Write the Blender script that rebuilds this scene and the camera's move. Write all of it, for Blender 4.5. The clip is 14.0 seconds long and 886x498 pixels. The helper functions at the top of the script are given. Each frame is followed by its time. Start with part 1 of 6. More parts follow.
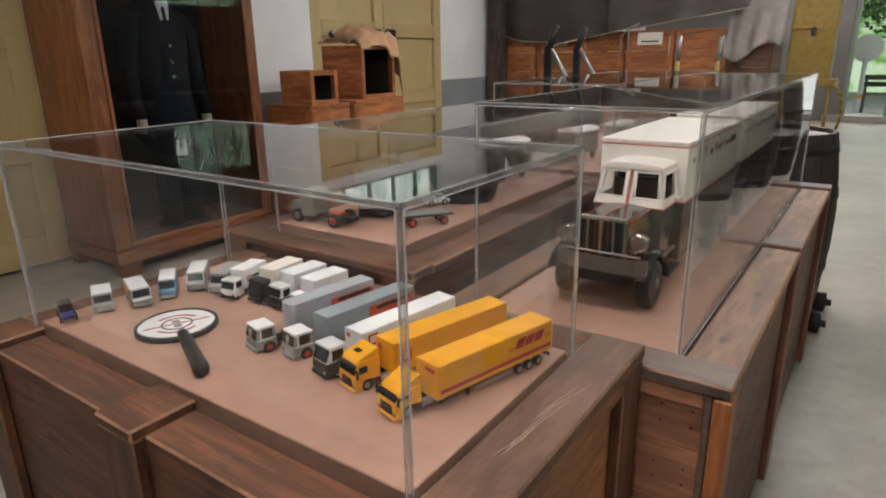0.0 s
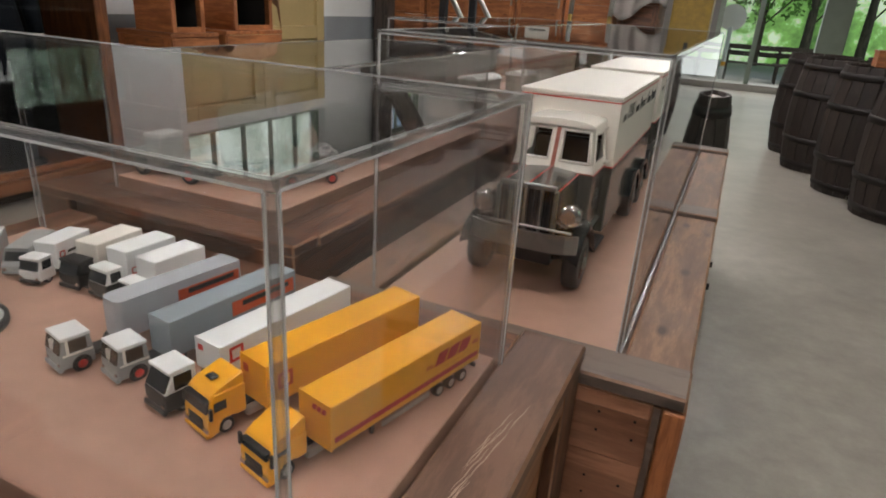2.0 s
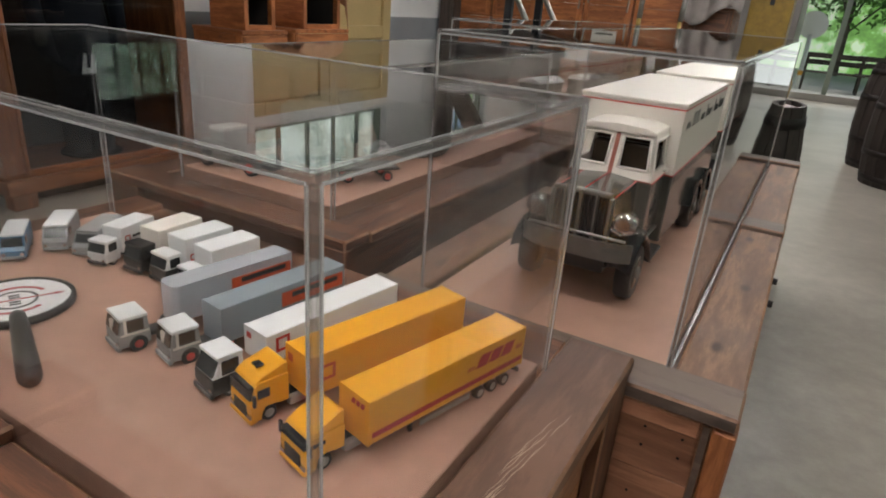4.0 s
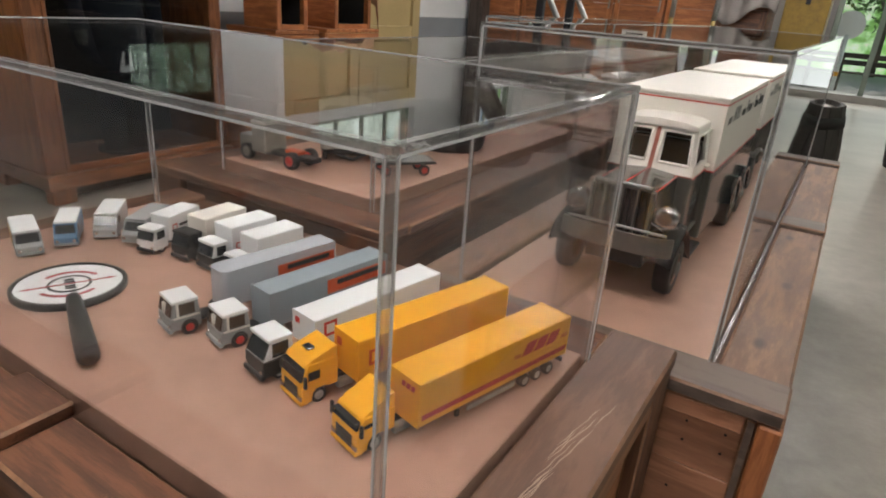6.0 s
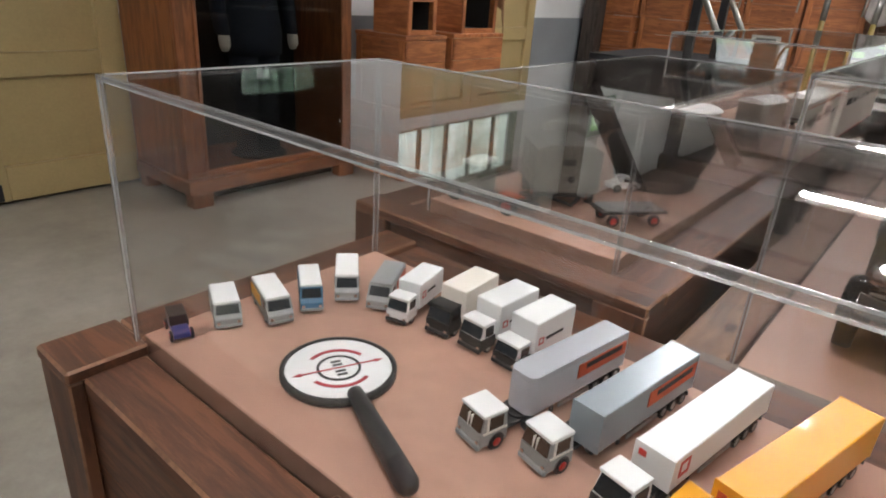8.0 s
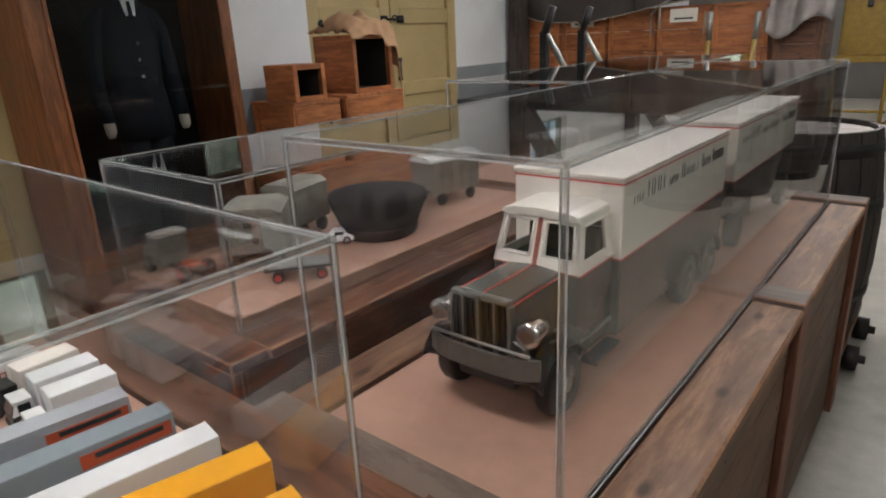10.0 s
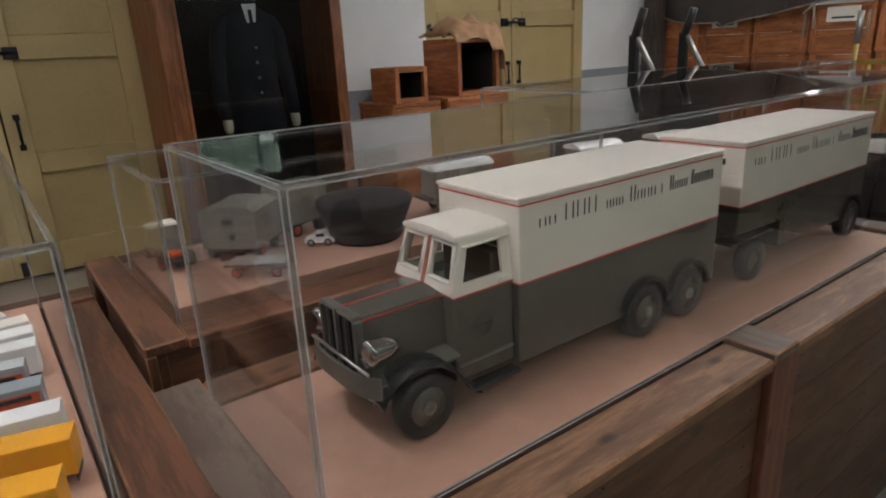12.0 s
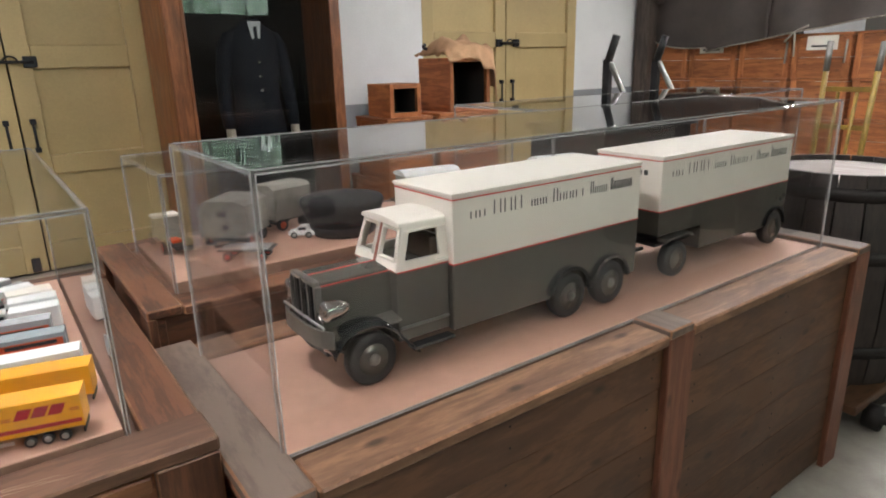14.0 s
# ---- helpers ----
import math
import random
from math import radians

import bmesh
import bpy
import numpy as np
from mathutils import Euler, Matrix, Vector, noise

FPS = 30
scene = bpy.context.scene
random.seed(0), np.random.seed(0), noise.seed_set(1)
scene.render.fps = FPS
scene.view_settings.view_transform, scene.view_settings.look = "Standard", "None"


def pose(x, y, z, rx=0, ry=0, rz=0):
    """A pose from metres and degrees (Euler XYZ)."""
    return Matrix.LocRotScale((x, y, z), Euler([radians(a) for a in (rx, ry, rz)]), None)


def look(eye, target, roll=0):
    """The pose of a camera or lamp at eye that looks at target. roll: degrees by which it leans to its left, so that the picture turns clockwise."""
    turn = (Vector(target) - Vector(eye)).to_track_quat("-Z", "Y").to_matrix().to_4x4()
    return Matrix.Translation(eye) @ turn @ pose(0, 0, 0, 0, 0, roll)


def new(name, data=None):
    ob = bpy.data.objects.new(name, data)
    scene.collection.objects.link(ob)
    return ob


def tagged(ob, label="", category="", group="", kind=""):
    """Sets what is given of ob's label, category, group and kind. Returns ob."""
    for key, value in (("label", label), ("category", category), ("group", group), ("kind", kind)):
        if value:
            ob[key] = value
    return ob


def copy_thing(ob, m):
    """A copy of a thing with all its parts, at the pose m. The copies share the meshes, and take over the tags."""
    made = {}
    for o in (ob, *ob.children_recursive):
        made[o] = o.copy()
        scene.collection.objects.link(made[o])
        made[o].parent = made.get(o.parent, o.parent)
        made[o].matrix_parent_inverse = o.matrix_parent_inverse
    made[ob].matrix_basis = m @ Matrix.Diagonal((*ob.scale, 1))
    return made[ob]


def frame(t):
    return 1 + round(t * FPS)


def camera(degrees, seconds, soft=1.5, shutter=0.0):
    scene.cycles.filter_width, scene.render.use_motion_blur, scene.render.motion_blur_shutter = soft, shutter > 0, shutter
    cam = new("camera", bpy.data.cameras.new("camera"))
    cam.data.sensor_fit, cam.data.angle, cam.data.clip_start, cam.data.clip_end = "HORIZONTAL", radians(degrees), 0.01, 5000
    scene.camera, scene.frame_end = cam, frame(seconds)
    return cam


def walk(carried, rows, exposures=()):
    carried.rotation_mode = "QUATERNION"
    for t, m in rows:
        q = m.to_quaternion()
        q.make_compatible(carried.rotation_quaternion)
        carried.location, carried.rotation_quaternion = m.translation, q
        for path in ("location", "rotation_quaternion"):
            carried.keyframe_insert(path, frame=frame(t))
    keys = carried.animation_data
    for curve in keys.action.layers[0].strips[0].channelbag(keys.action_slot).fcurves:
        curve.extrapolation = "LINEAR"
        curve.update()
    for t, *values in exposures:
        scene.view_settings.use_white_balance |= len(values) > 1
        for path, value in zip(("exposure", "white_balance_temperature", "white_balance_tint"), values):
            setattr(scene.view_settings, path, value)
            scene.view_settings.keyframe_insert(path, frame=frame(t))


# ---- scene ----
cam = camera(70.7, 14.0, soft=1.9)
PATH = [
    (0, (0.419, -0.516, 1.479), (-0.623, 0.969, 0.914), -0.9),
    (0.5, (0.353, -0.473, 1.457), (-0.492, 1.105, 0.820), 0.6),
    (1, (0.247, -0.331, 1.438), (-0.591, 1.229, 0.749), -0.4),
    (1.5, (0.206, -0.292, 1.425), (-0.498, 1.320, 0.708), 2.8),
    (2, (0.232, -0.279, 1.428), (-0.470, 1.341, 0.726), 3.8),
    (2.5, (0.256, -0.257, 1.425), (-0.475, 1.343, 0.707), 3.4),
    (3, (0.263, -0.262, 1.425), (-0.478, 1.339, 0.718), 4.1),
    (3.5, (0.250, -0.266, 1.428), (-0.555, 1.302, 0.720), 4.5),
    (6, (0.221, -0.298, 1.410), (-0.691, 1.209, 0.700), 4.4),
    (6.5, (0.180, -0.306, 1.412), (-0.834, 1.121, 0.674), 2.9),
    (7, (0.065, -0.355, 1.436), (-1.037, 0.997, 0.682), 4.6),
    (7.5, (-0.091, -0.353, 1.443), (-1.195, 1.014, 0.721), 4.5),
    (8, (-0.160, -0.348, 1.460), (-1.256, 1.016, 0.719), 4.0),
    (8.5, (-0.115, -0.318, 1.487), (-1.211, 1.040, 0.734), 1.7),
    (9, (0.121, -0.195, 1.504), (-0.945, 1.244, 0.869), -2.9),
    (11.5, (0.705, 0.439, 1.510), (-0.667, 1.615, 0.925), -1.6),
    (12, (0.792, 0.462, 1.509), (-0.668, 1.528, 0.924), -2.9),
    (12.5, (0.831, 0.367, 1.517), (-0.626, 1.450, 0.955), -0.8),
    (13, (0.888, 0.280, 1.505), (-0.511, 1.406, 0.884), -1.6),
    (13.5, (0.941, 0.282, 1.528), (-0.547, 1.324, 0.972), -2.4),
    (14, (1.083, 0.397, 1.524), (-0.469, 1.522, 0.954), -1.5),
]
EXPOSURES = [(0, -0.3, 6450, 12), (0.8, -0.12, 6450, 12), (1.5, -0.3, 6450, 12), (2.2, -0.6, 6450, 12), (3, -0.72, 6450, 12), (3.7, -0.58, 6450, 12), (6, -0.3, 6450, 12), (6.5, -0.27, 6450, 12), (7, -0.2, 6250, 12), (8, -0.2, 6250, 12), (8.5, -0.12, 6250, 12), (9, -0.08, 6250, 12), (9.2, -0.15, 6250, 12), (11.5, -0.76, 6250, 12), (12, -0.74, 6250, 12), (12.5, -0.7, 6250, 12), (13, -0.42, 6250, 12), (13.5, 0.05, 6250, 12), (14, 0.12, 6250, 12)]
walk(cam, [(t, look(eye, target, roll)) for t, eye, target, roll in PATH], EXPOSURES)

# ---- world, daylight and lamps ----
world = bpy.data.worlds.new("sky")
scene.world = world
world.use_nodes = True
_sky = world.node_tree.nodes.new("ShaderNodeTexSky")
_sky.sky_type = "NISHITA"
_sky.sun_disc = False
_sky.sun_elevation, _sky.sun_rotation = radians(48), radians(20)
_bg = world.node_tree.nodes["Background"]
_bg.inputs[1].default_value = 0.12
world.node_tree.links.new(_sky.outputs[0], _bg.inputs[0])
scene.cycles.transparent_max_bounces = 40

sun = new("sun", bpy.data.lights.new("sun", "SUN"))
sun.data.energy, sun.data.angle, sun.data.color = 2.2, radians(0.6), (1.0, 0.95, 0.88)
sun.matrix_world = look((6, 30, 22), (0, 18, 0))


def area_lamp(name, eye, target, sx, sy, watts, color):
    ob = new(name, bpy.data.lights.new(name, "AREA"))
    ob.data.shape, ob.data.size, ob.data.size_y = "RECTANGLE", sx, sy
    ob.data.energy, ob.data.color = watts, color
    ob.matrix_world = look(eye, target)
    return ob


# ---- materials ----
class Nodes:
    def __init__(self, name):
        self.m = bpy.data.materials.new(name)
        self.m.use_nodes = True
        self.t = self.m.node_tree
        self.b = self.t.nodes["Principled BSDF"]

    def add(self, kind, **kw):
        n = self.t.nodes.new(kind)
        for k, v in kw.items():
            n.inputs[k.replace("_", " ")].default_value = v
        return n

    def link(self, a, b):
        self.t.links.new(a, b)


def ramp(n, fac, stops):
    r = n.t.nodes.new("ShaderNodeValToRGB")
    while len(r.color_ramp.elements) < len(stops):
        r.color_ramp.elements.new(0.5)
    for e, (p, c) in zip(r.color_ramp.elements, stops):
        e.position, e.color = p, (*c, 1)
    n.link(fac, r.inputs[0])
    return r.outputs[0]


def shade(c, k):
    return tuple(min(1.0, v * k) for v in c)


def plain(name, color, rough=0.5, metal=0.0, var=0.12, scale=6.0, bump=0.1, fine=60.0, coat=0.0, spec=0.5, patch=0.1):
    """Paint, metal, cloth or stone: two scales of tone, fine relief."""
    n = Nodes(name)
    co = n.add("ShaderNodeTexCoord")
    info = n.add("ShaderNodeObjectInfo")
    big = n.add("ShaderNodeTexNoise", Scale=scale, Detail=5.0, Roughness=0.6)
    small = n.add("ShaderNodeTexNoise", Scale=fine, Detail=3.0)
    n.link(co.outputs["Object"], big.inputs["Vector"])
    n.link(co.outputs["Object"], small.inputs["Vector"])
    mix = n.add("ShaderNodeMath")
    mix.operation = "ADD"
    n.link(big.outputs["Fac"], mix.inputs[0])
    half = n.add("ShaderNodeMath")
    half.operation = "MULTIPLY_ADD"
    n.link(small.outputs["Fac"], half.inputs[0])
    half.inputs[1].default_value, half.inputs[2].default_value = 0.5, -0.25
    n.link(half.outputs[0], mix.inputs[1])
    c = ramp(n, mix.outputs[0], [(0.25, shade(color, 1 - var)), (0.75, shade(color, 1 + var))])
    hsv = n.add("ShaderNodeHueSaturation")
    val = n.add("ShaderNodeMapRange", To_Min=1 - var * 0.5, To_Max=1 + var * 0.5)
    n.link(info.outputs["Random"], val.inputs[0])
    n.link(val.outputs[0], hsv.inputs["Value"])
    n.link(c, hsv.inputs["Color"])
    n.link(hsv.outputs[0], n.b.inputs["Base Color"])
    rr = n.add("ShaderNodeMapRange", To_Min=max(0.02, rough - patch), To_Max=min(1, rough + patch * 1.2))
    n.link(big.outputs["Fac"], rr.inputs[0])
    n.link(rr.outputs[0], n.b.inputs["Roughness"])
    n.b.inputs["Metallic"].default_value = metal
    n.b.inputs["Coat Weight"].default_value = coat
    n.b.inputs["Specular IOR Level"].default_value = spec
    if bump:
        bp = n.add("ShaderNodeBump", Strength=bump, Distance=0.004)
        n.link(mix.outputs[0], bp.inputs["Height"])
        n.link(bp.outputs[0], n.b.inputs["Normal"])
    return n.m


def wood(name, dark, light, axis="x", grain=9.0, rough=0.55, knots=0.0, var=0.35, bump=0.25, worn=0.0):
    """Timber with grain along one axis, its tone shifted from piece to piece."""
    n = Nodes(name)
    co = n.add("ShaderNodeTexCoord")
    info = n.add("ShaderNodeObjectInfo")
    shift = n.add("ShaderNodeVectorMath")
    shift.operation = "MULTIPLY_ADD"
    n.link(info.outputs["Random"], shift.inputs[0])
    shift.inputs[1].default_value = (7.3, 11.1, 5.7)
    n.link(co.outputs["Object"], shift.inputs[2])
    mp = n.add("ShaderNodeMapping")
    mp.inputs["Scale"].default_value = [0.9 if a == axis else grain for a in "xyz"]
    n.link(shift.outputs[0], mp.inputs[0])
    g = n.add("ShaderNodeTexNoise", Scale=3.2, Detail=7.0, Roughness=0.62, Distortion=0.6)
    n.link(mp.outputs[0], g.inputs["Vector"])
    streak = n.add("ShaderNodeTexNoise", Scale=14.0, Detail=4.0, Roughness=0.7)
    n.link(mp.outputs[0], streak.inputs["Vector"])
    stain = n.add("ShaderNodeTexNoise", Scale=4.0, Detail=4.0)
    n.link(shift.outputs[0], stain.inputs["Vector"])
    s1 = n.add("ShaderNodeMath")
    s1.operation = "MULTIPLY_ADD"
    n.link(streak.outputs["Fac"], s1.inputs[0])
    s1.inputs[1].default_value = 0.45
    n.link(g.outputs["Fac"], s1.inputs[2])
    s2 = n.add("ShaderNodeMath")
    s2.operation = "MULTIPLY_ADD"
    n.link(stain.outputs["Fac"], s2.inputs[0])
    s2.inputs[1].default_value = 0.35
    n.link(s1.outputs[0], s2.inputs[2])
    c = ramp(n, s2.outputs[0], [(0.62, dark), (0.88, tuple((a + b) / 2 for a, b in zip(dark, light))), (0.99, light)])
    if knots:
        kv = n.add("ShaderNodeMapping")
        kv.inputs["Scale"].default_value = [1.6 if a == axis else 3.4 for a in "xyz"]
        n.link(shift.outputs[0], kv.inputs[0])
        k = n.add("ShaderNodeTexVoronoi", Scale=3.4)
        n.link(kv.outputs[0], k.inputs["Vector"])
        kk = n.add("ShaderNodeMapRange", From_Min=0.07, From_Max=0.17, To_Min=knots, To_Max=0.0)
        n.link(k.outputs["Distance"], kk.inputs[0])
        mx = n.t.nodes.new("ShaderNodeMixRGB")
        n.link(kk.outputs[0], mx.inputs[0])
        n.link(c, mx.inputs[1])
        mx.inputs[2].default_value = (*shade(dark, 0.35), 1)
        c = mx.outputs[0]
    if worn:
        w = n.add("ShaderNodeTexNoise", Scale=9.0, Detail=8.0, Roughness=0.75)
        n.link(shift.outputs[0], w.inputs["Vector"])
        wk = n.add("ShaderNodeMapRange", From_Min=0.6, From_Max=0.72, To_Min=0.0, To_Max=worn)
        n.link(w.outputs["Fac"], wk.inputs[0])
        mx = n.t.nodes.new("ShaderNodeMixRGB")
        n.link(wk.outputs[0], mx.inputs[0])
        n.link(c, mx.inputs[1])
        mx.inputs[2].default_value = (*[min(1, v * 1.7 + 0.03) for v in light], 1)
        c = mx.outputs[0]
    hsv = n.add("ShaderNodeHueSaturation")
    val = n.add("ShaderNodeMapRange", To_Min=1 - var * 0.5, To_Max=1 + var * 0.5)
    n.link(info.outputs["Random"], val.inputs[0])
    n.link(val.outputs[0], hsv.inputs["Value"])
    n.link(c, hsv.inputs["Color"])
    n.link(hsv.outputs[0], n.b.inputs["Base Color"])
    rr = n.add("ShaderNodeMapRange", To_Min=rough - 0.12, To_Max=min(1, rough + 0.2))
    n.link(stain.outputs["Fac"], rr.inputs[0])
    n.link(rr.outputs[0], n.b.inputs["Roughness"])
    bp = n.add("ShaderNodeBump", Strength=bump, Distance=0.003)
    n.link(s1.outputs[0], bp.inputs["Height"])
    n.link(bp.outputs[0], n.b.inputs["Normal"])
    return n.m


def acrylic(name, tint, gloss_min, rough=0.02, ior=1.49, haze=0.0):
    """Clear sheet: what is behind shows through, the gloss grows towards grazing."""
    n = Nodes(name)
    n.t.nodes.remove(n.b)
    tr = n.add("ShaderNodeBsdfTransparent", Color=(*tint, 1))
    gl = n.add("ShaderNodeBsdfGlossy", Roughness=rough)
    lw = n.add("ShaderNodeLayerWeight", Blend=0.5)
    pw = n.add("ShaderNodeMath")
    pw.operation = "POWER"
    n.link(lw.outputs["Facing"], pw.inputs[0])
    pw.inputs[1].default_value = 4.6
    f0 = ((ior - 1) / (ior + 1)) ** 2 + gloss_min
    mx = n.add("ShaderNodeMath")
    mx.operation = "MULTIPLY_ADD"
    mx.use_clamp = True
    n.link(pw.outputs[0], mx.inputs[0])
    mx.inputs[1].default_value = 1 - f0
    mx.inputs[2].default_value = f0
    mix = n.add("ShaderNodeMixShader")
    n.link(mx.outputs[0], mix.inputs[0])
    body = tr.outputs[0]
    if haze:
        df = n.add("ShaderNodeBsdfDiffuse", Color=(0.9, 0.9, 0.9, 1))
        hz = n.add("ShaderNodeMixShader", Fac=haze)
        n.link(tr.outputs[0], hz.inputs[1])
        n.link(df.outputs[0], hz.inputs[2])
        body = hz.outputs[0]
    n.link(body, mix.inputs[1])
    n.link(gl.outputs[0], mix.inputs[2])
    n.link(mix.outputs[0], n.t.nodes["Material Output"].inputs[0])
    return n.m


def glow(name, color, strength):
    n = Nodes(name)
    n.b.inputs["Base Color"].default_value = (*color, 1)
    n.b.inputs["Emission Color"].default_value = (*color, 1)
    n.b.inputs["Emission Strength"].default_value = strength
    return n.m


def concrete_floor():
    n = Nodes("concrete_floor")
    co = n.add("ShaderNodeTexCoord")
    a = n.add("ShaderNodeTexNoise", Scale=0.7, Detail=6.0, Roughness=0.6)
    b = n.add("ShaderNodeTexNoise", Scale=7.0, Detail=6.0, Roughness=0.7)
    f = n.add("ShaderNodeTexNoise", Scale=90.0, Detail=2.0)
    for k in (a, b, f):
        n.link(co.outputs["Object"], k.inputs["Vector"])
    s = n.add("ShaderNodeMath")
    s.operation = "MULTIPLY_ADD"
    n.link(b.outputs["Fac"], s.inputs[0])
    s.inputs[1].default_value = 0.6
    n.link(a.outputs["Fac"], s.inputs[2])
    c = ramp(n, s.outputs[0], [(0.55, (0.215, 0.193, 0.160)), (0.8, (0.32, 0.293, 0.25)), (1.0, (0.41, 0.38, 0.33))])
    n.link(c, n.b.inputs["Base Color"])
    rr = n.add("ShaderNodeMapRange", To_Min=0.22, To_Max=0.5)
    n.link(b.outputs["Fac"], rr.inputs[0])
    n.link(rr.outputs[0], n.b.inputs["Roughness"])
    bp = n.add("ShaderNodeBump", Strength=0.08, Distance=0.002)
    n.link(f.outputs["Fac"], bp.inputs["Height"])
    n.link(bp.outputs[0], n.b.inputs["Normal"])
    return n.m


# foliage tones that glow by themselves, with the daylight put in as emission
def glowing_backdrop(name, strength, tones=((0.05, 0.12, 0.03), (0.2, 0.42, 0.1), (0.75, 0.9, 0.62))):
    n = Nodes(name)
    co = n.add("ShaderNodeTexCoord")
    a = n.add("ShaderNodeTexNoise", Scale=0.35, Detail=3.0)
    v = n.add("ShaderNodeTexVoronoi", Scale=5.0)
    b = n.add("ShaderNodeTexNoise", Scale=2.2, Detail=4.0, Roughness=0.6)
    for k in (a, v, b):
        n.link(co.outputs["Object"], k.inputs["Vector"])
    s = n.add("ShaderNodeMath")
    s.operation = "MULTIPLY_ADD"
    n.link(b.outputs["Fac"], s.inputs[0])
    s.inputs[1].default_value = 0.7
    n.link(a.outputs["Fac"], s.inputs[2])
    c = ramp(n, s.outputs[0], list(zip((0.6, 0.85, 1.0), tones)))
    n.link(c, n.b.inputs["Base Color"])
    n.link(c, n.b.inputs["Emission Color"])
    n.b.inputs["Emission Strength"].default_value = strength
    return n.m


M = {}
M["floor"] = concrete_floor()
M["leaves_far"] = glowing_backdrop("glowing_backdrop", 0.9)
M["leaves_east"] = glowing_backdrop("glow_foliage_east", 6.5, ((0.10, 0.16, 0.10), (0.28, 0.42, 0.28), (0.75, 0.9, 0.75)))
M["leaves_west"] = glowing_backdrop("glow_foliage_west", 1.3, ((0.28, 0.34, 0.27), (0.55, 0.60, 0.52), (0.85, 0.9, 0.84)))
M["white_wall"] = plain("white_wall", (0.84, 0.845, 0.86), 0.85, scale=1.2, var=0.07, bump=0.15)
# grey darkened so that glass and hoods mirror a dim room
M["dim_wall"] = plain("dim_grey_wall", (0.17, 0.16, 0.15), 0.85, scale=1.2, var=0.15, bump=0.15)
M["grey_dado"] = plain("grey_dado", (0.30, 0.32, 0.35), 0.6, scale=1.5, var=0.1)
# low tone for an unseen ceiling, to weaken reflections in the hoods
M["ceiling"] = plain("ceiling_paint", (0.22, 0.20, 0.18), 0.9, scale=1.0, var=0.1)
M["cream"] = plain("cream_paint", (0.49, 0.372, 0.18), 0.42, scale=2.0, var=0.1, bump=0.12)
M["iron"] = plain("black_iron", (0.025, 0.026, 0.03), 0.45, 0.6)
M["oak"] = wood("cabinet_wood", (0.10, 0.030, 0.010), (0.28, 0.098, 0.034), "z", 8, 0.38)
M["oak_y"] = wood("cabinet_wood_cross", (0.10, 0.030, 0.010), (0.28, 0.098, 0.034), "y", 8, 0.38)
M["timber"] = wood("dark_timber", (0.02, 0.014, 0.011), (0.075, 0.055, 0.045), "z", 7, 0.7)
M["timber_x"] = wood("dark_timber_beam", (0.02, 0.014, 0.011), (0.075, 0.055, 0.045), "x", 7, 0.7)
dark, light = (0.026, 0.0098, 0.0050), (0.140, 0.054, 0.025)
for a in "xyz":
    M["stain_" + a] = wood("stained_pine_" + a, dark, light, a, 9, 0.5, knots=0.7, worn=0.45)
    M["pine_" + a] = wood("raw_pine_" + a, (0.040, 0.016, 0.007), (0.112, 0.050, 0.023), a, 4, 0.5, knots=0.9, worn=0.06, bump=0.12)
    M["orange_" + a] = wood("orange_crate_" + a, (0.17, 0.05, 0.015), (0.42, 0.15, 0.05), a, 8, 0.5, knots=0.5)
M["ruddy_z"] = wood("ruddy_batten", (0.085, 0.026, 0.013), (0.21, 0.078, 0.042), "z", 7, 0.5, knots=0.8, bump=0.12)
M["rail_brown"] = wood("scuffed_brown_rail", (0.075, 0.034, 0.019), (0.175, 0.086, 0.050), "y", 5, 0.6, knots=0.5, worn=0.12, bump=0.1)
M["side_pine"] = wood("orange_pine_side", (0.15, 0.055, 0.022), (0.34, 0.145, 0.062), "y", 7, 0.5, knots=0.8, bump=0.12)
M["scratch"] = plain("bare_scratched_wood", (0.33, 0.23, 0.165), 0.7)
# ruddy end planks, lightened in colour because little light reaches that end
M["lit_end_pine"] = wood("ruddy_pine_lit", (0.22, 0.092, 0.048), (0.44, 0.205, 0.115), "x", 7, 0.5, knots=0.8, bump=0.12)
M["grey_rail"] = wood("greyed_pine", (0.070, 0.046, 0.034), (0.155, 0.112, 0.088), "x", 4, 0.55, knots=0.6, worn=0.08, bump=0.12)
M["pine_top"] = wood("worn_pine_top", (0.075, 0.035, 0.018), (0.21, 0.112, 0.062), "y", 6, 0.58, knots=0.92, worn=0.15, bump=0.12)
M["board"] = plain("pink_board", (0.43, 0.25, 0.182), 0.55, scale=3.0, var=0.16, bump=0.06, fine=40)
# darkened board colour, painting the shade on the side faces
M["board_side_shade"] = plain("board_side_shade", (0.26, 0.155, 0.11), 0.6)
M["worn_edge"] = plain("worn_edge", (0.20, 0.098, 0.050), 0.5, var=0.5, scale=14, fine=90)
# dark brown painted as shade on board edges and in the gaps
M["board_edge_shade"] = plain("board_edge_shade", (0.10, 0.055, 0.035), 0.7)
M["sheet"] = acrylic("acrylic_sheet", (0.985, 0.985, 0.985), 0.0, 0.02, 1.42)
# darker core and milky white lines paint the highlights of acrylic edges
M["edge"] = acrylic("acrylic_edge", (0.80, 0.79, 0.78), 0.10, 0.06, 1.49, 0.05)
M["edge_glint"] = acrylic("acrylic_glint", (0.95, 0.95, 0.95), 0.35, 0.15, 1.49, 0.42)
M["glass"] = acrylic("cabinet_glass", (0.72, 0.74, 0.73), 0.0, 0.01, 1.5)
M["pane"] = acrylic("window_glass", (0.95, 0.97, 0.96), 0.02, 0.01)
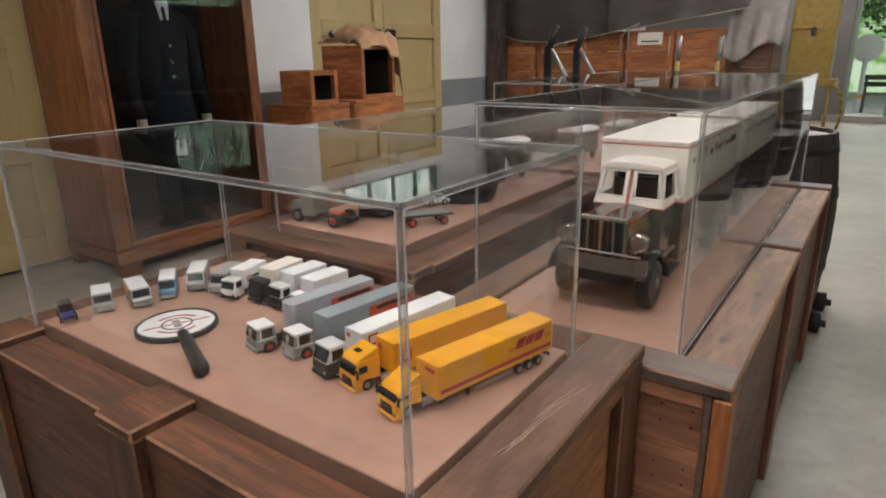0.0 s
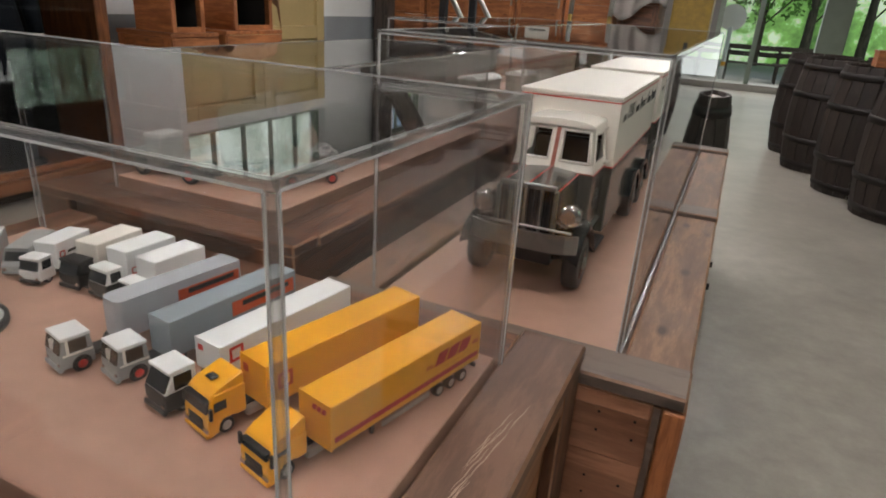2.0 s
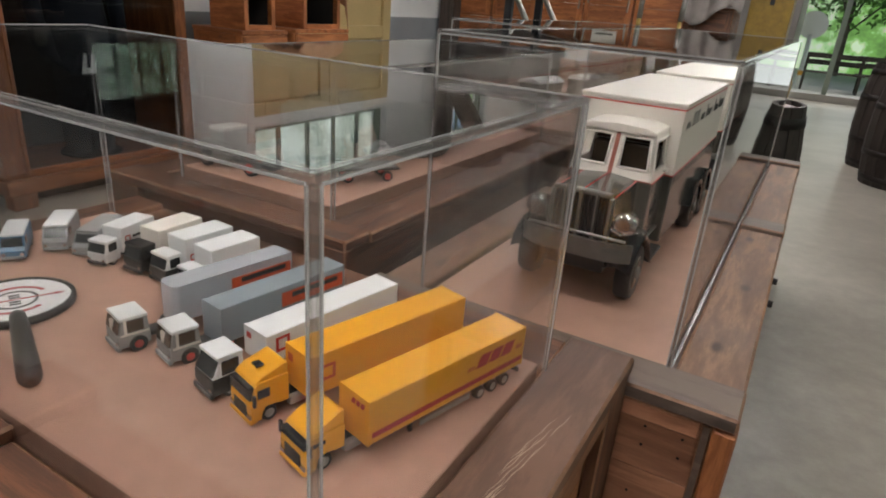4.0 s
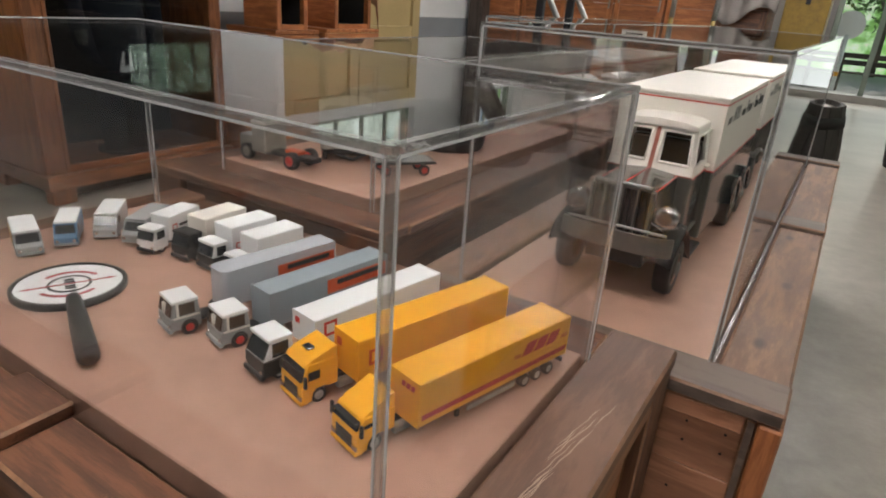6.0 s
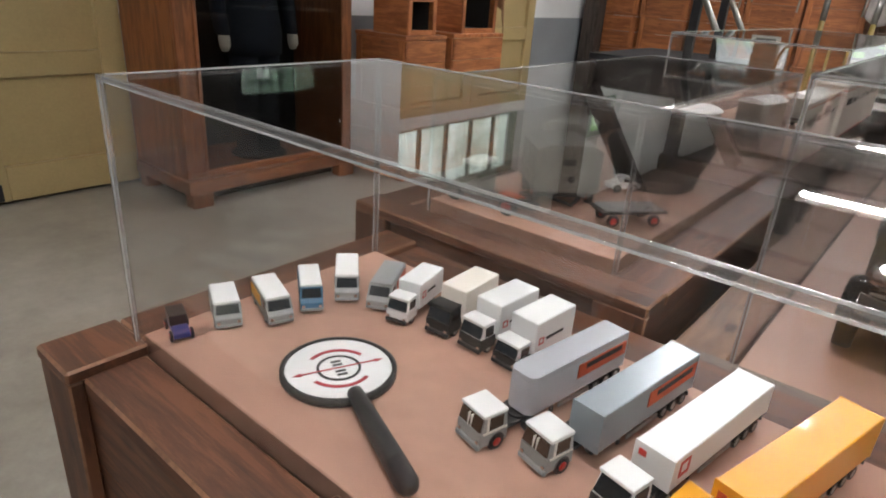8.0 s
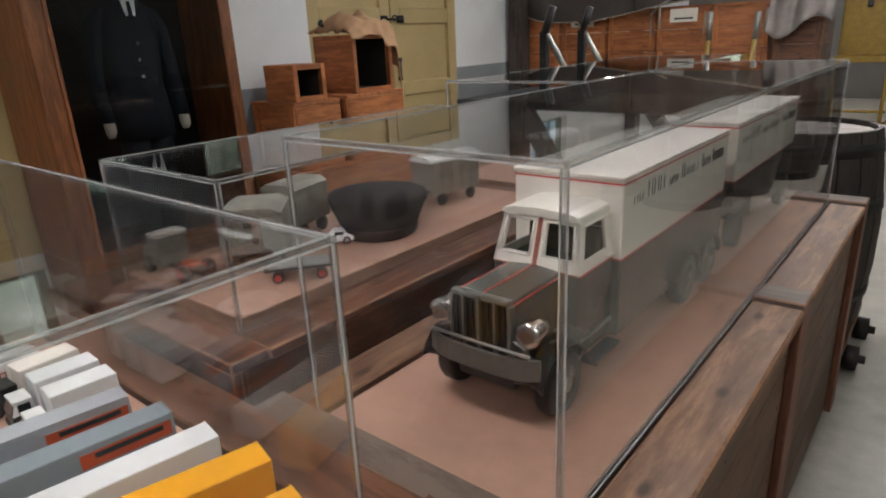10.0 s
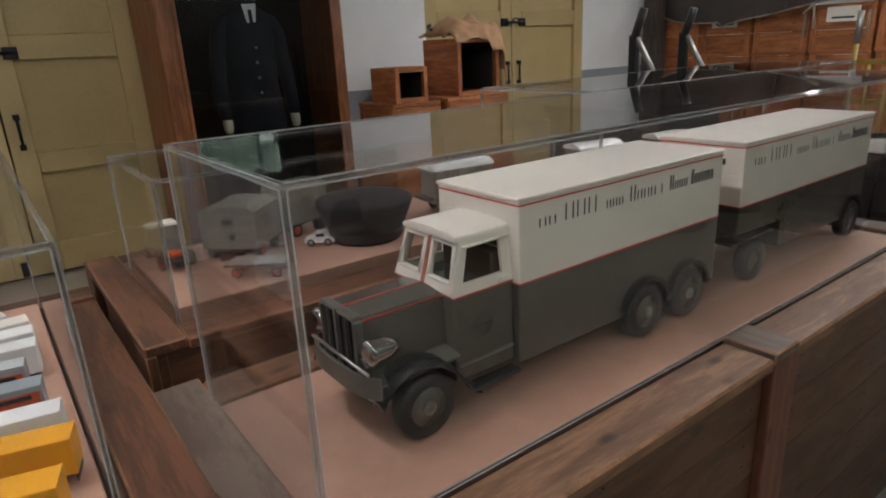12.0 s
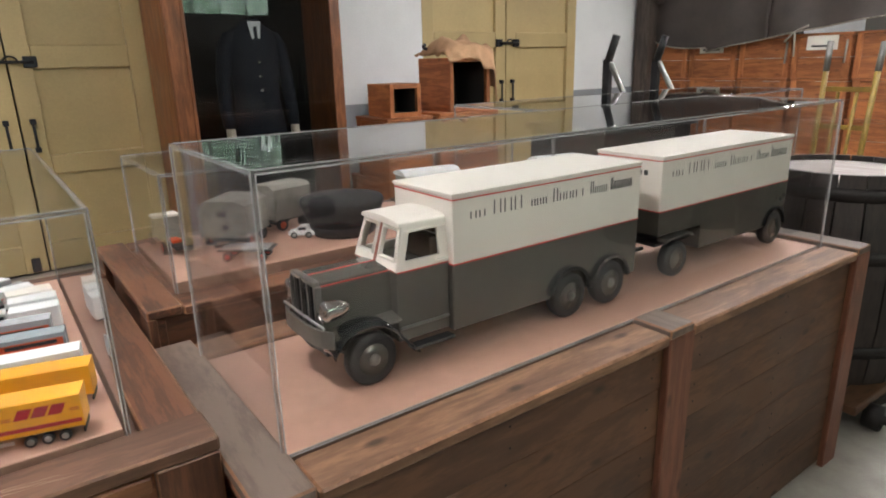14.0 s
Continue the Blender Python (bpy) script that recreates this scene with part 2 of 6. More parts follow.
M["yellow"] = plain("yellow_enamel", (0.82, 0.37, 0.008), 0.36, var=0.05, bump=0.0, coat=0.3, patch=0.03)
M["red"] = plain("red_paint", (0.55, 0.03, 0.02), 0.4, var=0.08, bump=0)
M["dull_red"] = plain("faded_red_line", (0.30, 0.085, 0.055), 0.5, var=0.1, bump=0)
M["darkred"] = plain("crimson_print", (0.42, 0.02, 0.03), 0.45, var=0.05, bump=0)
M["orange"] = plain("orange_print", (0.52, 0.075, 0.018), 0.45, var=0.08, bump=0)
M["white"] = plain("white_enamel", (0.75, 0.76, 0.76), 0.33, var=0.05, bump=0)
M["paper"] = plain("white_card", (0.72, 0.70, 0.64), 0.8, var=0.06, bump=0.05)
M["cream_tin"] = plain("cream_tinplate", (0.79, 0.745, 0.675), 0.32, var=0.07, scale=9, bump=0.03, patch=0.03)
M["olive_tin"] = plain("olive_grey_tinplate", (0.078, 0.073, 0.062), 0.22, var=0.13, scale=8, bump=0.03, coat=0.3, patch=0.04)
M["silver"] = plain("ribbed_silver", (0.58, 0.60, 0.65), 0.26, 0.4, var=0.05, bump=0, patch=0.02)
M["bluegrey"] = plain("blue_grey_paint", (0.30, 0.345, 0.385), 0.26, 0.2, var=0.05, bump=0, patch=0.02)
M["grey"] = plain("grey_model_paint", (0.27, 0.28, 0.28), 0.45, var=0.1, bump=0)
M["midgrey"] = plain("army_grey", (0.225, 0.21, 0.18), 0.5, var=0.3, scale=22, bump=0.12)
M["blue"] = plain("blue_model_paint", (0.05, 0.16, 0.28), 0.35, var=0.08, bump=0)
M["deepblue"] = plain("deep_blue_paint", (0.02, 0.03, 0.16), 0.35, var=0.08, bump=0)
M["gloss_black"] = plain("gloss_black_enamel", (0.006, 0.008, 0.010), 0.12, var=0.1, bump=0, coat=0.6)
M["black"] = plain("black_plastic", (0.012, 0.012, 0.013), 0.4, var=0.2, bump=0)
M["rubber"] = plain("rubber", (0.010, 0.010, 0.011), 0.5, var=0.2, bump=0.1)
M["window"] = plain("dark_model_window", (0.02, 0.024, 0.028), 0.12, var=0.2, bump=0)
M["brownwin"] = plain("brown_model_window", (0.065, 0.040, 0.026), 0.2, var=0.2, bump=0)
M["chrome"] = plain("chrome", (0.62, 0.62, 0.62), 0.18, 1.0, var=0.05, bump=0)
M["dull_steel"] = plain("dull_dark_steel", (0.20, 0.195, 0.18), 0.4, 0.7, var=0.2)
M["steel"] = plain("worn_steel", (0.42, 0.42, 0.41), 0.4, 0.9, var=0.15)
M["print"] = plain("black_print", (0.02, 0.02, 0.022), 0.5, var=0.05, bump=0)
M["cloth_tan"] = plain("tan_cloth", (0.42, 0.25, 0.14), 0.95, scale=9, var=0.18, bump=0.5, fine=140)
M["tarp"] = plain("brown_tarpaulin", (0.055, 0.043, 0.038), 0.62, scale=3, var=0.3, bump=0.4, fine=120)
M["tarp_grey"] = plain("grey_cloth", (0.17, 0.15, 0.14), 0.9, scale=5, var=0.25, bump=0.4, fine=120)
M["hem"] = plain("rope_hem", (0.30, 0.27, 0.23), 0.9, var=0.15)
M["navy"] = plain("navy_wool", (0.007, 0.010, 0.019), 0.9, var=0.3, bump=0.3, fine=200)
M["felt"] = plain("black_felt", (0.006, 0.005, 0.006), 0.85, var=0.3, bump=0.2, fine=200)
M["plaster"] = plain("pale_plaster", (0.62, 0.55, 0.46), 0.7, var=0.08)
M["brass"] = plain("silver_button", (0.7, 0.68, 0.6), 0.25, 1.0, var=0.05, bump=0)
M["cask"] = wood("cask_staves", (0.008, 0.0052, 0.0045), (0.032, 0.021, 0.017), "z", 9, 0.6)
M["cask_head"] = wood("cask_head", (0.16, 0.13, 0.12), (0.36, 0.32, 0.30), "x", 9, 0.6)
M["hoop"] = plain("cask_hoop", (0.03, 0.026, 0.025), 0.55, 0.7, var=0.2)
M["yellow_old"] = plain("worn_yellow_paint", (0.19, 0.115, 0.010), 0.5, var=0.3, scale=14, bump=0.2)
M["green_frame"] = plain("grey_green_paint", (0.20, 0.245, 0.20), 0.5, var=0.08)
# near-black that paints the shade inside boxes, gaps and recesses
M["hollow_shade"] = plain("painted_shade", (0.012, 0.010, 0.009), 0.85, var=0.3)
M["pave"] = plain("pale_paving", (0.33, 0.32, 0.295), 0.8, scale=2, var=0.12)
M["tube"] = glow("lamp_tube", (1.0, 0.93, 0.82), 170.0)
M["bark"] = wood("bark", (0.03, 0.024, 0.018), (0.10, 0.08, 0.06), "z", 6, 0.9)
M["leaf"] = plain("leaf", (0.09, 0.22, 0.03), 0.6, var=0.4, scale=2)


# ---- mesh helpers ----
def slab(bm, x0, x1, y0, y1, z0, z1, bevel=0.0, seg=1):
    vs = [bm.verts.new((x, y, z)) for z in (z0, z1) for y in (y0, y1) for x in (x0, x1)]
    fs = [bm.faces.new([vs[i] for i in q]) for q in ((0, 2, 3, 1), (4, 5, 7, 6), (0, 1, 5, 4), (2, 6, 7, 3), (0, 4, 6, 2), (1, 3, 7, 5))]
    if bevel:
        es = list({e for f in fs for e in f.edges})
        bmesh.ops.bevel(bm, geom=es, offset=bevel, segments=seg, affect="EDGES", profile=0.6)
    return bm


def block(x0, x1, y0, y1, z0, z1, bevel=0.0, seg=1):
    return slab(bmesh.new(), x0, x1, y0, y1, z0, z1, bevel, seg)


def turned(bm, profile, seg=24, at=(0, 0, 0), axis="z", smooth=True):
    """A surface turned from (radius, height) pairs round an axis through at."""
    rings = []
    for r, h in profile:
        ring = []
        for i in range(seg):
            a = 2 * math.pi * i / seg
            p = (r * math.cos(a), r * math.sin(a), h)
            if axis == "x":
                p = (p[2], p[0], p[1])
            elif axis == "y":
                p = (p[0], p[2], p[1])
            ring.append(bm.verts.new(Vector(p) + Vector(at)))
        rings.append(ring)
    for a, b in zip(rings, rings[1:]):
        for i in range(seg):
            f = bm.faces.new((a[i], a[(i + 1) % seg], b[(i + 1) % seg], b[i]))
            f.smooth = smooth
    for ring in (rings[0], rings[-1]):
        bm.faces.new(ring)
    return bm


def rod(bm, a, b, r, seg=10):
    """A round bar from a to b."""
    a, b = Vector(a), Vector(b)
    q = (b - a).to_track_quat("Z", "Y")
    rings = []
    for p in (a, b):
        rings.append([bm.verts.new(p + q @ Vector((r * math.cos(2 * math.pi * i / seg), r * math.sin(2 * math.pi * i / seg), 0))) for i in range(seg)])
    for i in range(seg):
        f = bm.faces.new((rings[0][i], rings[0][(i + 1) % seg], rings[1][(i + 1) % seg], rings[1][i]))
        f.smooth = True
    bm.faces.new(rings[0])
    bm.faces.new(rings[1])
    return bm


def prism(bm, outline, lo, hi, axis="x", bevel=0.0):
    """An outline in the plane across an axis, drawn out from lo to hi."""
    def at(p, h):
        return {"x": (h, p[0], p[1]), "y": (p[0], h, p[1]), "z": (p[0], p[1], h)}[axis]
    a = [bm.verts.new(at(p, lo)) for p in outline]
    b = [bm.verts.new(at(p, hi)) for p in outline]
    k = len(outline)
    fs = [bm.faces.new(a), bm.faces.new(list(reversed(b)))]
    fs += [bm.faces.new((a[i], b[i], b[(i + 1) % k], a[(i + 1) % k])) for i in range(k)]
    if bevel:
        bmesh.ops.bevel(bm, geom=list({e for f in fs for e in f.edges}), offset=bevel, segments=2, affect="EDGES", profile=0.6)
    return bm


def link_mesh(name, bm, material):
    bmesh.ops.recalc_face_normals(bm, faces=bm.faces)
    me = bpy.data.meshes.new(name)
    bm.to_mesh(me)
    bm.free()
    me.materials.append(material)
    if material.name.startswith(("stained_pine", "scuffed", "greyed", "worn_pine")):
        # rubbed edges: the chamfers show paler wood
        me.materials.append(M["worn_edge"])
        for f in me.polygons:
            f.material_index = 1 if max(abs(c) for c in f.normal) < 0.95 else 0
    return new(name, me)


def part(name, bm, material, parent, label=""):
    ob = link_mesh(name, bm, material)
    ob.parent = parent
    if label:
        tagged(ob, label)
    return ob


def thing(name, label, category, m=None, group="", kind=""):
    ob = new(name)
    ob.empty_display_size = 0.05
    if m is not None:
        ob.matrix_world = m
    return tagged(ob, label, category, group, kind)


def setting(name, bm, material, label=""):
    ob = link_mesh(name, bm, material)
    return tagged(ob, label or name.replace("_", " "), kind="structure")


def clear(ob):
    ob.visible_shadow = False
    return ob

# ---- the hall ----
WX, EX, SY, NY, CZ = -4.6, 4.2, -3.2, 15.4, 4.3
setting("floor", block(WX - 0.3, EX + 0.3, SY - 0.3, NY, -0.12, 0.0), M["floor"], "pale worn concrete floor")
setting("ceiling", block(WX - 0.3, EX + 0.3, SY - 0.3, NY + 0.3, CZ, CZ + 0.1), M["ceiling"], "unseen ceiling, darkened to weaken reflections")


def wall_pieces(name, axis, at, thick, spans, material, label):
    """A wall along one axis with openings: spans of (from, to, low, high)."""
    bm = bmesh.new()
    for a, b, z0, z1 in spans:
        if axis == "y":
            slab(bm, at, at + thick, a, b, z0, z1)
        else:
            slab(bm, a, b, at, at + thick, z0, z1)
    return setting(name, bm, material, label)


# the west wall: two pairs of doors, a light over each
DOORS = [(-0.32, 1.62), (4.32, 6.66)]
west = []
y = SY
for a, b in DOORS:
    west += [(y, a, 1.15, CZ), (a, b, 2.50, 2.62), (a, b, 3.45, CZ)]
    y = b
west += [(y, 8.5, 1.15, CZ), (8.5, 9.6, 1.15, 2.55), (8.5, 9.6, 3.3, CZ)]
wall_pieces("wall_west", "y", WX - 0.25, 0.25, west, M["white_wall"], "whitewashed hall wall above a grey dado")
wall_pieces("wall_west_dado", "y", WX - 0.25, 0.253, [(SY, -0.32, 0, 1.15), (1.62, 4.32, 0, 1.15), (6.66, 9.6, 0, 1.15)], M["grey_dado"], "grey painted wall dado")
wall_pieces("wall_west_far", "y", WX - 0.25, 0.25, [(9.6, NY, 0, CZ)], M["white_wall"], "whitewashed wall behind the stacked crates")
wall_pieces("wall_south", "x", SY - 0.25, 0.25, [(WX, EX, 0, CZ)], M["dim_wall"], "unseen grey end wall, darkened to weaken reflections")
east_windows = [(0.2, 2.3), (3.6, 5.7), (7.2, 9.3)]
east = []
y = SY
for a, b in east_windows:
    east += [(y, a, 0, CZ), (a, b, 0, 2.5), (a, b, 3.7, CZ)]
    y = b
east += [(y, NY, 0, CZ)]
wall_pieces("wall_east", "y", EX, 0.25, east, M["dim_wall"], "grey wall with high windows, darkened to weaken reflections")
# the north end opens on to the yard
OX0, OX1, OH = -0.4, 3.3, 2.9
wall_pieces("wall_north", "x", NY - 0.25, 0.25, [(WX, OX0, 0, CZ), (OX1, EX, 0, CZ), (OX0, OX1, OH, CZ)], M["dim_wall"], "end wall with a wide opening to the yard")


def hung_window(name, side, a, b, z0, z1, cols, rows):
    """A window with painted bars in a wall that runs north and south."""
    x = WX - 0.14 if side == "west" else EX + 0.10
    w = thing(name, "grey-green painted window with glazing bars", "window", kind="structure")
    for lo, hi in ((a, a + 0.06), (b - 0.06, b)):
        part("window_frame", block(x - 0.04, x + 0.04, lo, hi, z0, z1, 0.004), M["green_frame"], w)
    for lo, hi in ((z0, z0 + 0.06), (z1 - 0.06, z1)):
        part("window_frame", block(x - 0.04, x + 0.04, a + 0.06, b - 0.06, lo, hi, 0.004), M["green_frame"], w)
    for i in range(1, cols):
        yy = a + (b - a) * i / cols
        part("glazing_bar", block(x - 0.02, x + 0.02, yy - 0.02, yy + 0.02, z0 + 0.06, z1 - 0.06), M["green_frame"], w)
    for i in range(1, rows):
        zz = z0 + (z1 - z0) * i / rows
        part("glazing_bar", block(x - 0.018, x + 0.018, a + 0.06, b - 0.06, zz - 0.015, zz + 0.015), M["green_frame"], w)
    clear(part("pane", block(x - 0.003, x + 0.003, a + 0.06, b - 0.06, z0 + 0.06, z1 - 0.06), M["pane"], w))


for i, (a, b) in enumerate(DOORS):
    hung_window(f"window_{i + 1}", "west", a, b, 2.62, 3.45, 5, 1)
hung_window("window_6", "west", 8.5, 9.6, 2.55, 3.3, 3, 1)
for i, (a, b) in enumerate(east_windows):
    hung_window(f"window_{i + 3}", "east", a, b, 2.5, 3.7, 4, 2)


def plank_door(name, a, b, latch):
    """A pair of framed doors in the west wall, with latch, pulls and bolts."""
    d = thing(name, "closed pair of cream-painted panelled wooden doors", "door", kind="structure")
    mid = (a + b) / 2
    x = WX
    for lo, hi, inner in ((a, mid - 0.006, "hi"), (mid + 0.006, b, "lo")):
        for s0, s1 in ((lo, lo + 0.15), (hi - 0.15, hi)):
            part("stile", block(x - 0.06, x, s0, s1, 0.02, 2.5, 0.004), M["cream"], d)
        for z0, z1 in ((0.02, 0.24), (latch - 0.83, latch - 0.68), (latch - 0.04, latch + 0.13), (2.36, 2.5)):
            part("rail", block(x - 0.06, x - 0.001, lo + 0.15, hi - 0.15, z0, z1, 0.008), M["cream"], d)
        for z0, z1 in ((0.24, latch - 0.83), (latch - 0.68, latch - 0.04), (latch + 0.13, 2.36)):
            part("panel", block(x - 0.06, x - 0.042, lo + 0.15, hi - 0.15, z0, z1), M["cream"], d)
        py = mid + (-0.085 if inner == "hi" else 0.085)
        pull = bmesh.new()
        rod(pull, (x + 0.035, py, latch - 0.62), (x + 0.035, py, latch - 0.43), 0.011)
        for zz in (latch - 0.63, latch - 0.42):
            slab(pull, x, x + 0.045, py - 0.02, py + 0.02, zz - 0.02, zz + 0.02, 0.004)
        part("pull_handle", pull, M["iron"], d, "black iron pull")
        part("floor_bolt", block(x, x + 0.02, py - 0.03, py + 0.03, 0.03, 0.14, 0.004), M["iron"], d)
    lat = bmesh.new()
    slab(lat, x, x + 0.03, mid - 0.16, mid - 0.07, latch - 0.03, latch + 0.05, 0.005)
    slab(lat, x, x + 0.03, mid + 0.1, mid + 0.19, latch - 0.03, latch + 0.05, 0.005)
    rod(lat, (x + 0.04, mid - 0.12, latch + 0.01), (x + 0.04, mid + 0.17, latch + 0.01), 0.012)
    for k in range(8):
        a0, a1 = math.pi * k / 8, math.pi * (k + 1) / 8
        rod(lat, (x + 0.05, mid + 0.02 - 0.05 * math.cos(a0), latch + 0.05 * math.sin(a0)), (x + 0.05, mid + 0.02 - 0.05 * math.cos(a1), latch + 0.05 * math.sin(a1)), 0.008, 6)
    part("latch", lat, M["iron"], d, "black iron sliding latch")
    # near-black sheet behind the leaves, painted as shade in the gap
    part("door_gap", block(x - 0.09, x - 0.062, a, b, 0, 2.5), M["hollow_shade"], d)


plank_door("door_1", *DOORS[0], 1.60)
plank_door("door_2", *DOORS[1], 1.72)


def timber_post(x, y, brace):
    p = thing("timber_post", "dark old timber roof post with a slanting brace", "post", kind="structure")
    part("post", block(x - 0.11, x + 0.11, y - 0.11, y + 0.11, 0, CZ, 0.012), M["timber"], p)
    bm = bmesh.new()
    d = Vector((brace[0], brace[1], 0)).normalized()
    side = Vector((-d.y, d.x, 0)) * 0.07
    lo, hi = Vector((x, y, 2.3)) + d * 0.1, Vector((x, y, 4.0)) + d * 1.25
    up = Vector((0, 0, 0.11)) - d * 0.08
    vs = [bm.verts.new(c + s * side + u * up) for c in (lo, hi) for s in (-1, 1) for u in (-1, 1)]
    for q in ((0, 1, 3, 2), (4, 6, 7, 5), (0, 4, 5, 1), (2, 3, 7, 6), (0, 2, 6, 4), (1, 5, 7, 3)):
        bm.faces.new([vs[i] for i in q])
    part("brace", bm, M["timber"], p)
    return p


timber_post(-4.42, 7.85, (1, 0))
timber_post(-4.42, 11.9, (1, 0))
for yy in (-1.8, 3.05, 7.85, 11.9):
    setting("roof_beam", block(WX, EX, yy - 0.12, yy + 0.12, CZ - 0.3, CZ - 0.004, 0.01), M["timber_x"], "dark timber roof beam")


def strip_lamp(x, y, along):
    lamp = thing("strip_lamp", "white ceiling strip lamp with a warm tube; some are added fill", "ceiling lamp", pose(x, y, 3.55, 0, 0, 0 if along == "x" else 90), "ceiling strip lamps")
    part("housing", block(-0.66, 0.66, -0.06, 0.06, 0.03, 0.09, 0.008), M["white"], lamp)
    part("tube", turned(bmesh.new(), [(0.018, -0.6), (0.018, 0.6)], 10, (0, 0, 0.005), "x"), M["tube"], lamp, "glowing lamp tube")
    for xx in (-0.4, 0.4):
        part("hanger", rod(bmesh.new(), (xx, 0, 0.09), (xx, 0, CZ - 3.55), 0.006), M["steel"], lamp)


# unseen fill lamps added at (2.5, 1.2), (-3.3, -2.0) and (0.6, -2.6)
LAMPS = [(-0.45, -0.1, 47), (-1.0, 4.6, 105), (-1.0, 9.3, 45), (-1.0, 13.9, 35), (2.5, 1.2, 32), (0.25, 7.0, 50), (-3.3, -2.0, 9), (0.6, -2.6, 26)]
for x, y, watts in LAMPS:
    strip_lamp(x, y, "x")
    area_lamp("strip_light", (x, y, 3.53), (x, y, 0), 1.25, 0.12, watts * 0.8, (1.0, 0.98, 0.975))
# daylight that comes in at the wide opening
area_lamp("opening_light", ((OX0 + OX1) / 2, NY + 0.1, 1.5), ((OX0 + OX1) / 2, 0, 0.8), OX1 - OX0, 2.6, 40, (0.95, 1.0, 0.97))

# ---- the yard outside ----
setting("ground", block(-400, 400, NY, 900, -0.16, -0.03), M["pave"], "pale paved yard outside")
setting("ground_side", block(EX + 0.3, 400, -400, NY, -0.16, -0.04), M["pave"], "pale yard beside the hall")
# flat glowing boards stand in for sunlit trees and daylight outside
setting("backdrop", block(-14, 16, 27, 27.1, -0.03, 9), M["leaves_far"], "glowing board painted as distant sunlit trees")
setting("backdrop_east", block(10, 10.1, -8, 16, -0.03, 8), M["leaves_east"], "glowing green board for the daylight beyond the windows")
setting("backdrop_west", block(-10.1, -10, -8, 16, -0.03, 8), M["leaves_west"], "glowing pale green board for the daylight beyond the doors")
setting("threshold", block(OX0 - 0.3, OX1 + 0.2, NY - 0.3, NY + 0.5, 0.0, 0.14, 0.01), M["pave"], "pale raised stone sill of the opening")

gd = thing("glass_door", "open grey-green framed glass door to the yard", "door", kind="structure")
for x in (-0.35, 0.42, 3.22):
    part("door_post", block(x - 0.05, x + 0.05, NY - 0.2, NY - 0.1, 0.14, OH, 0.006), M["green_frame"], gd)
part("door_head", block(-0.35, 3.22, NY - 0.2, NY - 0.1, OH - 0.1, OH - 0.004, 0.006), M["green_frame"], gd)
part("pillar", block(1.55, 2.05, NY - 0.45, NY - 0.205, 0.0, OH, 0.01), M["green_frame"], gd, "broad grey-green pillar")
clear(part("pane", block(-0.3, 0.37, NY - 0.153, NY - 0.147, 0.14, OH - 0.1), M["pane"], gd))


def tree(x, y, h, seed):
    rnd = random.Random(seed)
    t = thing("tree", "leafy green tree standing in the yard", "tree", pose(x, y, -0.03), "yard trees")
    tr = bmesh.new()
    turned(tr, [(0.17, 0), (0.13, h * 0.35), (0.08, h * 0.7)], 9)
    for k in range(6):
        a = k * 1.1
        rod(tr, (0, 0, h * (0.3 + 0.06 * k)), (math.cos(a) * 0.9, math.sin(a) * 0.9, h * (0.55 + 0.06 * k)), 0.035, 6)
    part("trunk", tr, M["bark"], t)
    cr = bmesh.new()
    for _ in range(1500):
        v = Vector((rnd.gauss(0, 1), rnd.gauss(0, 1), rnd.gauss(0, 0.8))).normalized() * rnd.uniform(0.6, 1.7)
        c = v + Vector((0, 0, h * 0.72))
        u, w = Vector((rnd.gauss(0, 1), rnd.gauss(0, 1), rnd.gauss(0, 1))).normalized() * 0.1, Vector((rnd.gauss(0, 1), rnd.gauss(0, 1), rnd.gauss(0, 1))).normalized() * 0.07
        cr.faces.new([cr.verts.new(c + p) for p in (-u, w, u, -w)])
    part("crown", cr, M["leaf"], t)


tree(1.9, 22.5, 4.6, 1)
tree(3.6, 24.0, 5.2, 2)
tree(-1.4, 23.5, 5.0, 3)
tree(0.6, 25.0, 4.2, 4)


def yard_bench(x, y):
    b = thing("yard_bench", "dark wooden bench in the yard", "bench", pose(x, y, -0.03), "yard benches")
    for k in range(3):
        part("slat", block(-0.7, 0.7, -0.2 + 0.14 * k, -0.09 + 0.14 * k, 0.42, 0.46), M["timber_x"], b)
    for k in range(2):
        part("back_slat", block(-0.7, 0.7, 0.22, 0.25, 0.6 + 0.16 * k, 0.72 + 0.16 * k), M["timber_x"], b)
    for xx in (-0.6, 0.6):
        for yy in (-0.18, 0.22):
            part("leg", block(xx - 0.03, xx + 0.03, yy - 0.03, yy + 0.03, 0, 0.42 if yy < 0 else 0.88), M["timber_x"], b)


yard_bench(0.5, 18.2)
yard_bench(1.7, 18.6)
sp = thing("sign_post", "white post with a round white board in the yard", "sign post", pose(-0.15, 16.9, -0.03))
part("pole", rod(bmesh.new(), (0, 0, 0), (0, 0, 1.3), 0.05), M["white"], sp)
part("round_board", turned(bmesh.new(), [(0.3, -0.02), (0.3, 0.02)], 24, (0, 0, 1.5), "y"), M["white"], sp)
part("band", turned(bmesh.new(), [(0.053, 0.4), (0.053, 0.5)], 12), M["yellow"], sp)


